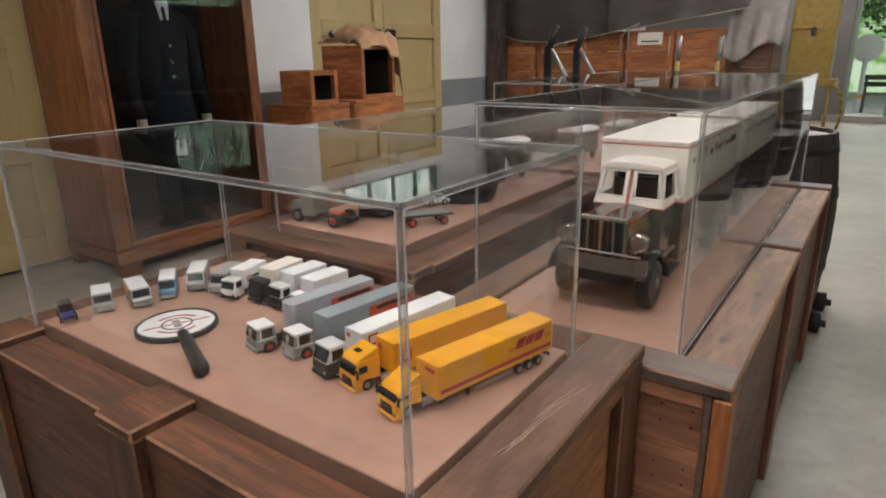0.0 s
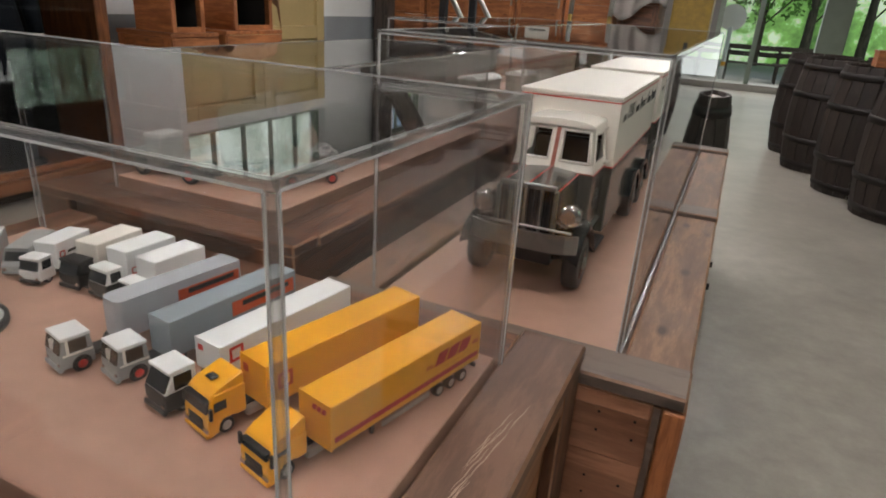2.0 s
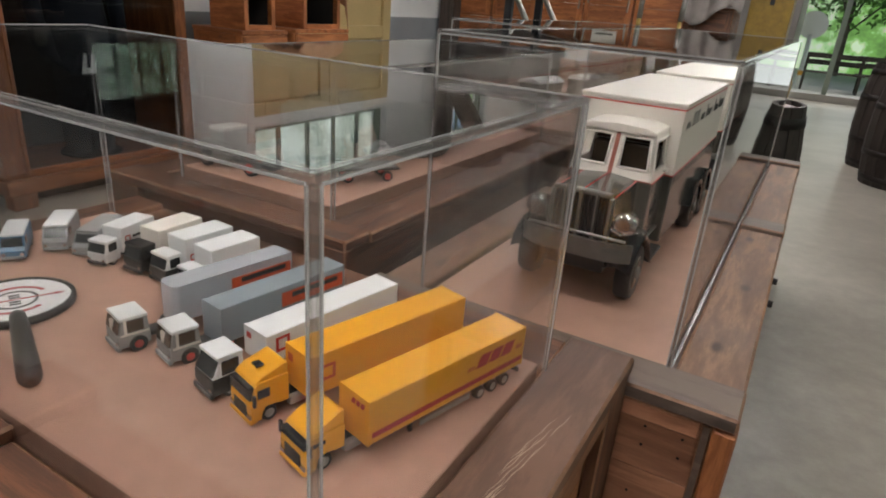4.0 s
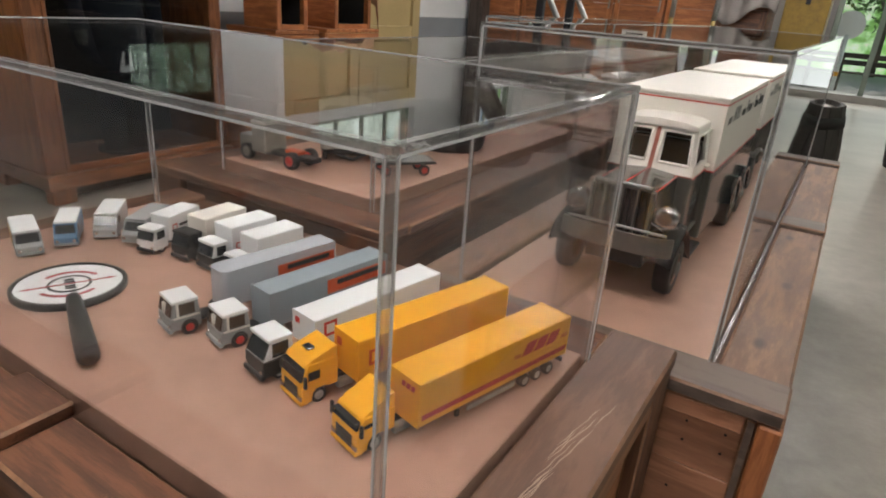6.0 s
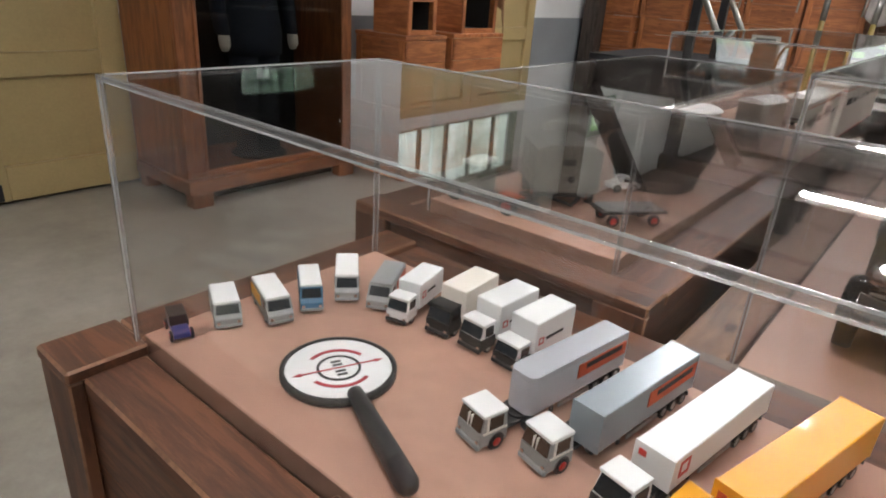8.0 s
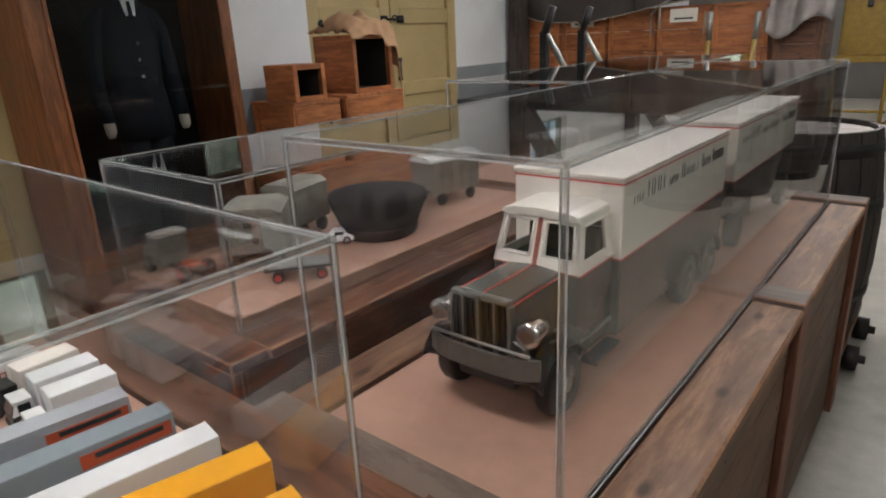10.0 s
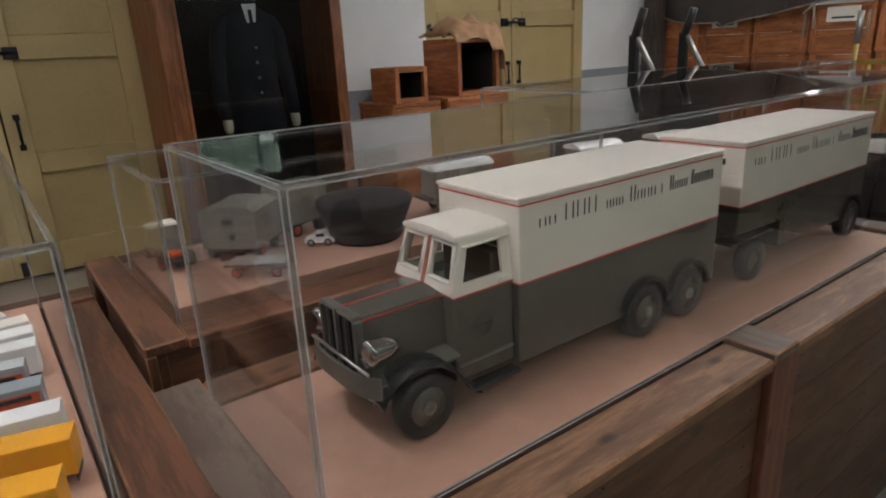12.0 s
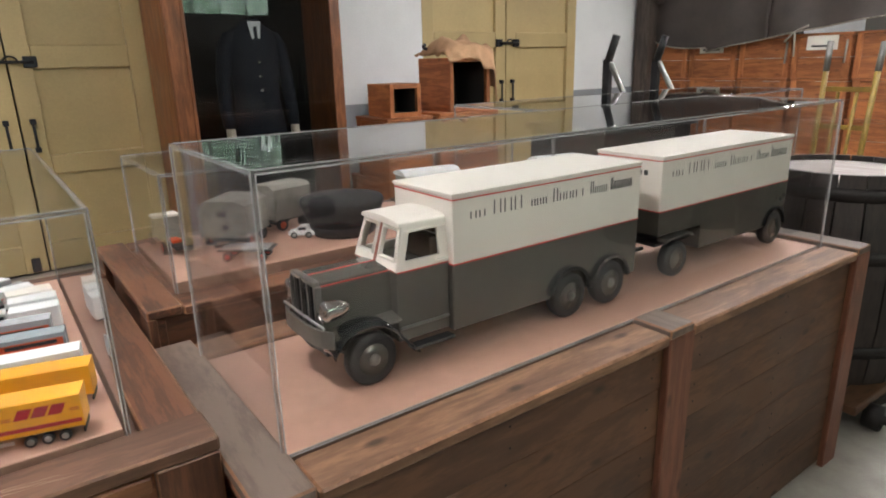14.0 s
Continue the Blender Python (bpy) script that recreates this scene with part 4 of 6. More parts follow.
def modern_tractor(label, m, tall):
    """Yellow long-haul tractor unit with roof, windscreen, grille and mirrors."""
    v = thing("model_tractor_unit", label, "model lorry", m, "small model vehicles")
    w, d, h = 0.050, 0.050, 0.064 if tall else 0.055
    out = [(0.0, 0.006), (-0.001, 0.028), (0.001, 0.034), (0.006, h * 0.82), (0.010, h * 0.9), (d, h * 0.9), (d, 0.02), (0.036, 0.02), (0.032, 0.024), (0.018, 0.024), (0.013, 0.018), (0.013, 0.006)]
    part("cab", prism(bmesh.new(), out, -w / 2, w / 2, "x", 0.0014), M["yellow"], v)
    roof = [(0.006, h * 0.88), (0.016, h * 0.98), (d - 0.004, h * 1.12 if tall else h * 1.22), (d, h * 1.12 if tall else h * 1.22), (d, h * 0.88)]
    part("roof_fairing", prism(bmesh.new(), roof, -w / 2 + 0.002, w / 2 - 0.002, "x", 0.0014), M["yellow"], v)
    if tall:
        part("roof_hatch", block(-0.007, 0.007, 0.018, 0.029, h * 1.03, h * 1.075, 0.001), M["window"], v)
    ws = bmesh.new()
    pts = [(-w * 0.45, -0.0012, 0.036), (w * 0.45, -0.0012, 0.036), (w * 0.43, 0.0035, h * 0.78), (-w * 0.43, 0.0035, h * 0.78)]
    a = [ws.verts.new(p) for p in pts]
    b = [ws.verts.new((p[0], p[1] + 0.004, p[2])) for p in pts]
    ws.faces.new(a), ws.faces.new(b)
    for i in range(4):
        ws.faces.new((a[i], a[(i + 1) % 4], b[(i + 1) % 4], b[i]))
    part("windscreen", ws, M["window"], v)
    part("sun_visor", block(-w * 0.44, w * 0.44, -0.002, 0.006, h * 0.79, h * 0.83, 0.001), M["black"], v)
    for k in range(4):
        part("grille_slat", block(-w * 0.3, w * 0.3, -0.002, 0.001, 0.011 + k * 0.0045, 0.0138 + k * 0.0045), M["black"], v)
    part("bumper", block(-w * 0.5, w * 0.5, -0.003, 0.008, 0.004, 0.0095, 0.001), M["yellow"], v)
    for s in (-1, 1):
        part("side_window", block(*sorted((s * w * 0.5, s * (w * 0.5 + 0.0007))), 0.008, 0.024, 0.036, h * 0.75), M["window"], v)
        part("mirror", block(*sorted((s * (w * 0.5 + 0.001), s * (w * 0.5 + 0.006))), 0.0, 0.004, 0.030, 0.046, 0.001), M["black"], v)
        part("headlamp", block(s * w * 0.40 - 0.004, s * w * 0.40 + 0.004, -0.0022, 0.001, 0.0105, 0.0165), M["chrome"], v)
        wheel(v, s * (w / 2 - 0.006), 0.024, 0.0105, 0.009)
        wheel(v, s * (w / 2 - 0.008), 0.092, 0.0105, 0.012)
        part("fuel_tank", block(*sorted((s * 0.014, s * 0.024)), 0.052, 0.076, 0.007, 0.019, 0.002), M["steel"], v)
    part("chassis", block(-0.012, 0.012, 0.045, 0.11, 0.012, 0.019, 0.001), M["black"], v)
    return v


def slant_print(v, body, l, w, h, z0):
    """Red emblem as slanted blocks, with a long red band below."""
    for s in (-1, 1):
        x = s * w / 2
        em = bmesh.new()
        for k in range(3):
            y0 = l * 0.64 + k * 0.024
            lean = -0.009
            y1 = y0 + 0.020
            pts = [(y0, z0 + h * 0.52), (y1, z0 + h * 0.52), (y1 - lean, z0 + h * 0.82), (y0 - lean, z0 + h * 0.82)]
            prism(em, pts, *sorted((x, x + s * 0.0006)), "x")
        part("emblem", em, M["darkred"], body)
        st = bmesh.new()
        for zz in (0.54, 0.60):
            slab(st, *sorted((x, x + s * 0.0006)), l * 0.58, l * 0.63, z0 + h * zz, z0 + h * (zz + 0.025))
            slab(st, *sorted((x, x + s * 0.0006)), l * 0.935, l * 0.985, z0 + h * zz, z0 + h * (zz + 0.025))
        part("emblem_stripe", st, M["darkred"], body)
        part("band", block(*sorted((x, x + s * 0.0006)), l * 0.02, l * 0.99, z0 + h * 0.15, z0 + h * 0.27), M["darkred"], body)
    fr = bmesh.new()
    for k in range(3):
        x0 = -0.004 + k * 0.008
        prism(fr, [(x0, z0 + h * 0.76), (x0 + 0.006, z0 + h * 0.76), (x0 + 0.008, z0 + h * 0.88), (x0 + 0.002, z0 + h * 0.88)], -0.0009, -0.0002, "y")
    part("front_emblem", fr, M["darkred"], body)


def square_print(red):
    def put(v, body, l, w, h, z0):
        for s in (-1, 1):
            x = s * w / 2
            sq = bmesh.new()
            y, z, k = l * 0.06, z0 + h * 0.32, 0.022
            for a0, a1, b0, b1 in ((y, y + k, z, z + 0.004), (y, y + k, z + k - 0.004, z + k), (y, y + 0.004, z, z + k), (y + k - 0.004, y + k, z, z + k)):
                slab(sq, *sorted((x, x + s * 0.0006)), a0, a1, b0, b1)
            part("emblem", sq, red, body)
        part("front_emblem", block(-w * 0.38, -w * 0.18, -0.0008, -0.0002, z0 + h * 0.62, z0 + h * 0.82), red, body)
    return put


def at(x, y, yaw, z=P1):
    return pose(x, y, z, 0, 0, yaw)


# the half circle of small vans and lorries
old_car = thing("model_car", "tiny dark blue and black vintage model car", "model car", at(-0.962, 0.040, 72), "small model vehicles")
part("body", prism(bmesh.new(), [(0, 0.006), (0, 0.014), (0.022, 0.018), (0.024, 0.016), (0.06, 0.016), (0.06, 0.006)], -0.012, 0.012, "x", 0.0015), M["deepblue"], old_car)
part("hood", prism(bmesh.new(), [(0.026, 0.016), (0.024, 0.034), (0.058, 0.036), (0.06, 0.016)], -0.013, 0.013, "x", 0.002), M["black"], old_car)
for s in (-1, 1):
    for yy in (0.008, 0.05):
        wheel(old_car, s * 0.015, yy, 0.009, 0.004, M["red"])
van("pale grey model van with a white roof", at(-0.947, 0.109, 65), M["grey"], M["white"], 0.084, 0.042, 0.044)
van("grey model bus with a white roof and yellow side panels", at(-0.902, 0.175, 70), M["grey"], M["white"], 0.108, 0.042, 0.045, M["yellow"])
van("blue model van with a white roof", at(-0.900, 0.235, 55), M["blue"], M["white"], 0.100, 0.038, 0.047)
van("grey model van with a white roof", at(-0.889, 0.302, 48), M["grey"], M["white"], 0.110, 0.042, 0.048)
van("plain grey model van with an orange side panel", at(-0.830, 0.319, 30), M["grey"], M["grey"], 0.116, 0.042, 0.047, M["orange"])
box_lorry("small white model lorry with a box body", at(-0.778, 0.311, 13), M["white"], M["white"], 0.124, 0.043, 0.045, 0.037)
box_lorry("model lorry with a black cab and an off-white box body", at(-0.708, 0.332, 3), M["black"], M["black"], 0.138, 0.050, 0.055, 0.042, M["cream_tin"], False)
box_lorry("model lorry with a white and black cab, white box", at(-0.643, 0.334, -3.3), M["black"], M["white"], 0.140, 0.050, 0.057, 0.042)
box_lorry("white model lorry with a low cab and a white box body", at(-0.577, 0.333, -4.9), M["black"], M["white"], 0.140, 0.050, 0.055, 0.034)
# articulated lorries
tractor_grey("grey model tractor unit with a white roof and red rims", at(-0.512, 0.165, -14))
semi_trailer("ribbed silver model trailer with rounded front and an orange sign", at(-0.492, 0.240, -8.5), 0.209, 0.042, 0.053, 0.022, M["silver"], 14, M["orange"])
tractor_grey("grey model tractor unit with a white roof and red rims", at(-0.431, 0.185, -14))
semi_trailer("ribbed blue-grey model trailer with an orange sign", at(-0.397, 0.240, -8), 0.226, 0.044, 0.055, 0.022, M["bluegrey"], 0, M["orange"])
tw = thing("model_tractor_unit", "model tractor unit, white above and black below", "model lorry", at(-0.328, 0.165, -12), "small model vehicles")
cab_over(tw, 0.046, 0.050, 0.046, 0.008, M["black"], M["white"], M["gloss_black"], 0.014)
part("chassis", block(-0.012, 0.012, 0.038, 0.1, 0.010, 0.017, 0.001), M["black"], tw)
for s in (-1, 1):
    wheel(tw, s * 0.018, 0.024, 0.0095, 0.008)
    wheel(tw, s * 0.017, 0.084, 0.0095, 0.01)
semi_trailer("white model trailer with a red square emblem", at(-0.312, 0.238, -9.3), 0.244, 0.049, 0.043, 0.024, M["white"], mark=square_print(M["red"]))
modern_tractor("tall yellow model tractor unit with a black roof hatch", at(-0.257, 0.161, -15), True)
semi_trailer("long yellow model trailer with a red square emblem", at(-0.221, 0.219, -14.5), 0.272, 0.051, 0.057, 0.023, M["yellow"], mark=square_print(M["orange"]))
modern_tractor("yellow model tractor unit with a sloping roof fairing", at(-0.148, 0.133, -15), False)
semi_trailer("long yellow model trailer with slanted red print and a red band", at(-0.112, 0.191, -14.5), 0.272, 0.053, 0.058, 0.023, M["yellow"], mark=slant_print)

# the signal disc
disc = thing("signal_disc", "round white signal disc with black rim, red print, black handle", "signal disc", pose(-0.738, 0.153, P1, 0, 0, -23.6) @ Matrix.Diagonal((1.06, 1.06, 1.06, 1)))
part("rim", turned(bmesh.new(), [(0.073, 0.0), (0.078, 0.002), (0.078, 0.010), (0.072, 0.012), (0.0718, 0.006), (0.073, 0.0)], 48), M["black"], disc, "black rubber rim")
part("face", turned(bmesh.new(), [(0.0715, 0.001), (0.0715, 0.0085)], 48), M["white"], disc, "white enamel face")


def arc_ring(bm, r0, r1, a0, a1, z0, z1, seg=28):
    vs = []
    for k in range(seg + 1):
        a = math.radians(a0 + (a1 - a0) * k / seg)
        vs.append([bm.verts.new((r * math.cos(a), r * math.sin(a), z)) for r, z in ((r0, z0), (r1, z0), (r1, z1), (r0, z1))])
    for p, q in zip(vs, vs[1:]):
        for i in range(4):
            bm.faces.new((p[i], p[(i + 1) % 4], q[(i + 1) % 4], q[i]))
    for p in (vs[0], vs[-1]):
        bm.faces.new(p)
    return bm


rg = bmesh.new()
for a0 in (-62, 118):
    arc_ring(rg, 0.040, 0.0455, a0, a0 + 104, 0.0086, 0.0092)
slab(rg, -0.0012, 0.0012, -0.058, 0.058, 0.0086, 0.0094)
for sgn in (-1, 1):
    prism(rg, [(-0.004, sgn * 0.051), (0.004, sgn * 0.051), (0.0, sgn * 0.063)], 0.0086, 0.0093, "z")
part("red_print", rg, M["darkred"], disc)
bk = bmesh.new()
arc_ring(bk, 0.0262, 0.030, 0, 359.9, 0.0086, 0.0093)
for x0, x1 in ((-0.017, -0.013), (-0.009, -0.005), (0.006, 0.010), (0.014, 0.018)):
    slab(bk, x0, x1, -0.007, 0.007, 0.0086, 0.0093)
part("black_print", bk, M["print"], disc)
part("handle", turned(bmesh.new(), [(0.004, 0.060), (0.010, 0.066), (0.011, 0.08), (0.0125, 0.14), (0.0135, 0.21), (0.0135, 0.235), (0.010, 0.243), (0.004, 0.246)], 20, (0, 0, 0.0135), "x"), M["black"], disc, "black rubber handle")


# ---- the big tinplate lorry and its trailer ----
ATO_X = -0.110
lorry = thing("toy_lorry", "large old tinplate toy lorry, cream above and olive grey below", "toy lorry", pose(ATO_X, 0, P2), "toy lorry and trailer")
W = 0.1195


def print_line(bm, x, out, y0, y1, z, h, words):
    """A line of print as thin strokes: words of (from, to, first height, rest height, strokes)."""
    span, sw = y1 - y0, 0.0034 * (1 if y1 > y0 else -1)
    xa, xb = sorted((x, x + out))

    def stroke(p, q, za, zb):
        slab(bm, xa, xb, min(p, q), max(p, q), za, zb)
    for a, b, first, rest, n in words:
        for k in range(n):
            p, q = y0 + span * (a + (b - a) * (k + 0.1) / n), y0 + span * (a + (b - a) * (k + 0.8) / n)
            hh = h * (rest if k else first)
            stroke(p, p + sw, z, z + hh)
            if n > 1 or hh > h * 0.8:
                stroke(q - sw, q, z, z + hh)
    return bm


def toy_box(parent, y0, y1, zb, zm, zt, step=None):
    if step:
        # the skirt is cut away over the steering wheels
        outline = [(y0, step[1]), (y0, zm), (y1, zm), (y1, zb), (step[0], zb), (step[0], step[1])]
        part("lower_body", prism(bmesh.new(), outline, -W, W, "x", 0.002), M["olive_tin"], parent)
    else:
        part("lower_body", block(-W, W, y0, y1, zb, zm, 0.003), M["olive_tin"], parent)
    up = part("upper_body", block(-W, W, y0, y1, zm, zt - 0.006, 0.002), M["cream_tin"], parent)
    part("roof", block(-W - 0.003, W + 0.003, y0 - 0.003, y1 + 0.003, zt - 0.006, zt + 0.002, 0.003, 2), M["cream_tin"], parent)
    ln = bmesh.new()
    for zz in (zm - 0.0015, zt - 0.014):
        slab(ln, -W - 0.0008, W + 0.0008, y0 - 0.0008, y1 + 0.0008, zz, zz + 0.003)
    part("red_line", ln, M["red"], parent)
    words = ((0.0, 0.09, 0.5, 0.5, 2), (0.12, 0.29, 1.0, 1.0, 3), (0.33, 0.43, 0.5, 0.5, 3), (0.46, 0.62, 1.0, 0.6, 4), (0.645, 0.672, 0.6, 0.6, 1), (0.70, 0.82, 1.0, 0.55, 4), (0.84, 1.0, 1.0, 0.7, 7))
    for s in (-1, 1):
        ya, yb = (y0 + 0.048, y1 - 0.037) if s > 0 else (y1 - 0.048, y0 + 0.037)
        part("lettering", print_line(bmesh.new(), s * W, s * 0.0007, ya, yb, zm + 0.100, 0.033, words), M["print"], up, "line of black lettering as bars")
    rear_line = bmesh.new()
    for k in range(7):
        slab(rear_line, -0.075 + k * 0.022, -0.061 + k * 0.022, y0 - 0.0009, y0 - 0.0001, zm + 0.105, zm + 0.120)
    if step:
        part("lettering", rear_line, M["print"], up, "small line of dark lettering as bars")
    else:
        rear_line.free()


def arch(parent, s, yy, zc, ro, ri, x0, x1):
    """A half-round wheel arch over a wheel."""
    fen = bmesh.new()
    for k in range(13):
        a0, a1 = math.pi * (k + 0.4) / 14.4, math.pi * (k + 1.4) / 14.4
        prism(fen, [(yy + r * math.cos(a), zc + r * math.sin(a)) for r, a in ((ro, a0), (ro, a1), (ri, a1), (ri, a0))], *sorted((s * x0, s * x1)), "x")
    part("wheel_arch", fen, M["gloss_black"], parent, "shiny black wheel arch")


toy_box(lorry, 1.203, 1.866, 0.062, 0.2235, 0.385)
CX = 0.011
# the cab: tapering walls round a hollow inside, with open windows
ZB, ZT = 0.232, 0.327
part("cab_lower", block(CX - 0.092, CX + 0.092, 1.062, 1.2025, 0.068, ZB, 0.005, 2), M["olive_tin"], lorry)


def cab_wall(s):
    """One cream side of the cab with its window opening, leaning inwards."""
    fr = bmesh.new()
    lean = lambda z: 0.092 - 0.012 * (z - ZB) / (ZT - ZB)
    quads = ([(1.060, ZB), (1.088, ZT), (1.108, ZT), (1.086, 0.252)], [(1.060, ZB), (1.086, 0.252), (1.178, 0.252), (1.2025, ZB)], [(1.178, 0.252), (1.178, 0.312), (1.2025, ZT), (1.2025, ZB)], [(1.108, ZT), (1.2025, ZT), (1.178, 0.312), (1.1035, 0.312)])
    for q in quads:
        outer = [fr.verts.new((CX + s * lean(z), y, z)) for y, z in q]
        inner = [fr.verts.new((CX + s * (lean(z) - 0.006), y, z)) for y, z in q]
        fr.faces.new(outer), fr.faces.new(list(reversed(inner)))
        for i in range(4):
            fr.faces.new((outer[i], inner[i], inner[(i + 1) % 4], outer[(i + 1) % 4]))
    return fr


for s in (-1, 1):
    part("cab_side", cab_wall(s), M["cream_tin"], lorry)
    part("rain_gutter", rod(bmesh.new(), (CX + s * 0.086, 1.092, 0.317), (CX + s * 0.086, 1.2, 0.317), 0.0022, 6), M["cream_tin"], lorry)
    part("red_line", block(*sorted((CX + s * 0.0915, CX + s * 0.0930)), 1.064, 1.2025, ZB - 0.003, ZB), M["red"], lorry)
    part("door_emblem", arc_ring(arc_ring(bmesh.new(), 0.022, 0.0238, 0, 359.9, 0, 0.0008), 0.013, 0.0148, 20, 320, 0, 0.0008), M["print"], lorry).matrix_local = pose(CX + s * 0.0921, 1.128, 0.165, 0, 90, 0)
    part("door_bars", block(*sorted((CX + s * 0.0921, CX + s * 0.0929)), 1.100, 1.158, 0.1635, 0.1665), M["print"], lorry)
    part("door_handle", block(*sorted((CX + s * 0.091, CX + s * 0.100)), 1.165, 1.195, 0.238, 0.243, 0.001), M["cream_tin"], lorry)
    # pale steel strip stands in for the highlight along the step
    part("step_edge", block(*sorted((CX + s * 0.090, CX + s * 0.098)), 1.066, 1.2, 0.098, 0.104, 0.002), M["dull_steel"], lorry, "dull steel strip drawn for the step edge highlight")
    part("running_board", block(*sorted((CX + s * 0.086, CX + s * 0.117)), 1.085, 1.2, 0.050, 0.058, 0.002), M["black"], lorry)
front = bmesh.new()


def pane_frame(x0, x1, z0, z1):
    """A strip of the leaning front between two heights."""
    at_y = lambda z: 1.060 + 0.028 * (z - ZB) / (ZT - ZB)
    k = lambda z: 1 - 0.13 * (z - ZB) / (ZT - ZB)
    p = [(x0 * k(z0), at_y(z0), z0), (x1 * k(z0), at_y(z0), z0), (x1 * k(z1), at_y(z1), z1), (x0 * k(z1), at_y(z1), z1)]
    va = [front.verts.new((CX + x, y, z)) for x, y, z in p]
    vb = [front.verts.new((CX + x, y + 0.007, z)) for x, y, z in p]
    front.faces.new(va), front.faces.new(list(reversed(vb)))
    for i in range(4):
        front.faces.new((va[i], vb[i], vb[(i + 1) % 4], va[(i + 1) % 4]))


for x0, x1 in ((-0.092, -0.077), (-0.017, 0.017), (0.077, 0.092)):
    pane_frame(x0, x1, 0.256, 0.318)
pane_frame(-0.092, 0.092, ZB, 0.256)
pane_frame(-0.092, 0.092, 0.318, ZT)
part("windscreen_frame", front, M["cream_tin"], lorry)
for x0, x1 in ((-0.080, -0.013), (0.013, 0.080)):
    # raised beads round each half of the windscreen
    bead = bmesh.new()
    c = [(CX + x0, 1.0655, 0.254), (CX + x1, 1.0655, 0.254), (CX + x1 * 0.89, 1.084, 0.319), (CX + x0 * 0.89, 1.084, 0.319)]
    for p, q in zip(c, c[1:] + c[:1]):
        rod(bead, p, q, 0.0028, 6)
    part("windscreen_bead", bead, M["cream_tin"], lorry)
part("red_line", prism(bmesh.new(), [(1.0582, ZB + 0.002), (1.0862, ZT - 0.003), (1.088, ZT - 0.003), (1.06, ZB + 0.002)], CX - 0.0045, CX + 0.0045, "x"), M["dull_red"], lorry)
part("seat", block(CX - 0.075, CX + 0.075, 1.165, 1.198, ZB, 0.288, 0.004), M["brownwin"], lorry, "brown bench seat in the cab")
part("cab_back", block(CX - 0.080, CX + 0.080, 1.1985, 1.2028, 0.288, ZT), M["brownwin"], lorry)
roof_pts = [(CX - 0.083, 0.326), (CX - 0.080, 0.335), (CX - 0.06, 0.341), (CX, 0.3435), (CX + 0.06, 0.341), (CX + 0.080, 0.335), (CX + 0.083, 0.326)]
part("cab_roof", prism(bmesh.new(), roof_pts, 1.079, 1.204, "y", 0.003), M["cream_tin"], lorry)
# bonnet, radiator, lamps
bon = [(-0.066, 0.135), (-0.062, 0.226), (-0.054, 0.2345), (0.0, 0.240), (0.054, 0.2345), (0.062, 0.226), (0.066, 0.135)]
part("bonnet", prism(bmesh.new(), [(CX + x, z) for x, z in bon], 0.897, 1.063, "y", 0.002), M["olive_tin"], lorry, "olive grey bonnet with red lines")
part("engine_skirt", prism(bmesh.new(), [(CX - 0.105, 0.128), (CX - 0.066, 0.139), (CX + 0.066, 0.139), (CX + 0.105, 0.128), (CX + 0.105, 0.122), (CX - 0.105, 0.122)], 0.90, 1.064, "y", 0.002), M["olive_tin"], lorry)
part("engine_block", block(CX - 0.06, CX + 0.06, 0.90, 1.06, 0.07, 0.122, 0.003), M["black"], lorry)
for s in (-1, 1):
    part("red_line", rod(bmesh.new(), (CX + s * 0.0605, 0.899, 0.2305), (CX + s * 0.0605, 1.061, 0.2305), 0.0014, 6), M["red"], lorry)
part("red_line", rod(bmesh.new(), (CX, 0.899, 0.2400), (CX, 1.061, 0.2400), 0.0014, 6), M["red"], lorry)
part("red_line", block(CX - 0.09, CX + 0.09, 1.0595, 1.0605, ZB - 0.001, ZB + 0.002), M["dull_red"], lorry)
# near-black core painted as the shade behind the grille bars
part("grille", prism(bmesh.new(), [(CX + x, z) for x, z in ((-0.056, 0.128), (-0.056, 0.226), (-0.046, 0.236), (0.046, 0.236), (0.056, 0.226), (0.056, 0.128))], 0.889, 0.8975, "y"), M["hollow_shade"], lorry)
shell = bmesh.new()
for s in (-1, 1):
    slab(shell, CX + s * 0.059 - 0.004, CX + s * 0.059 + 0.004, 0.882, 0.899, 0.118, 0.232, 0.002)
    slab(shell, CX + s * 0.032 - 0.0025, CX + s * 0.032 + 0.0025, 0.880, 0.890, 0.124, 0.236, 0.001)
slab(shell, CX - 0.0035, CX + 0.0035, 0.879, 0.890, 0.124, 0.241, 0.001)
slab(shell, CX - 0.058, CX + 0.058, 0.882, 0.899, 0.231, 0.241, 0.004, 2)
part("radiator_shell", shell, M["dull_steel"], lorry, "dull steel radiator shell")
for k in range(10):
    x = CX - 0.049 + 0.0109 * k
    part("grille_bar", block(x - 0.0014, x + 0.0014, 0.885, 0.890, 0.13, 0.231), M["black"], lorry)
bump = bmesh.new()
n = 10
arc = [(-0.113 + 0.226 * k / n, 0.868 + 0.022 * (2 * k / n - 1) ** 4) for k in range(n + 1)]
for (xa, ya), (xb, yb) in zip(arc, arc[1:]):
    prism(bump, [(CX + xa, ya), (CX + xb, yb), (CX + xb, yb + 0.006), (CX + xa, ya + 0.006)], 0.110, 0.148, "z")
part("bumper", bump, M["dull_steel"], lorry, "dull steel bumper with curved ends")
part("tow_bar", rod(bmesh.new(), (CX - 0.10, 0.880, 0.155), (CX + 0.10, 0.880, 0.155), 0.0032, 8), M["steel"], lorry)
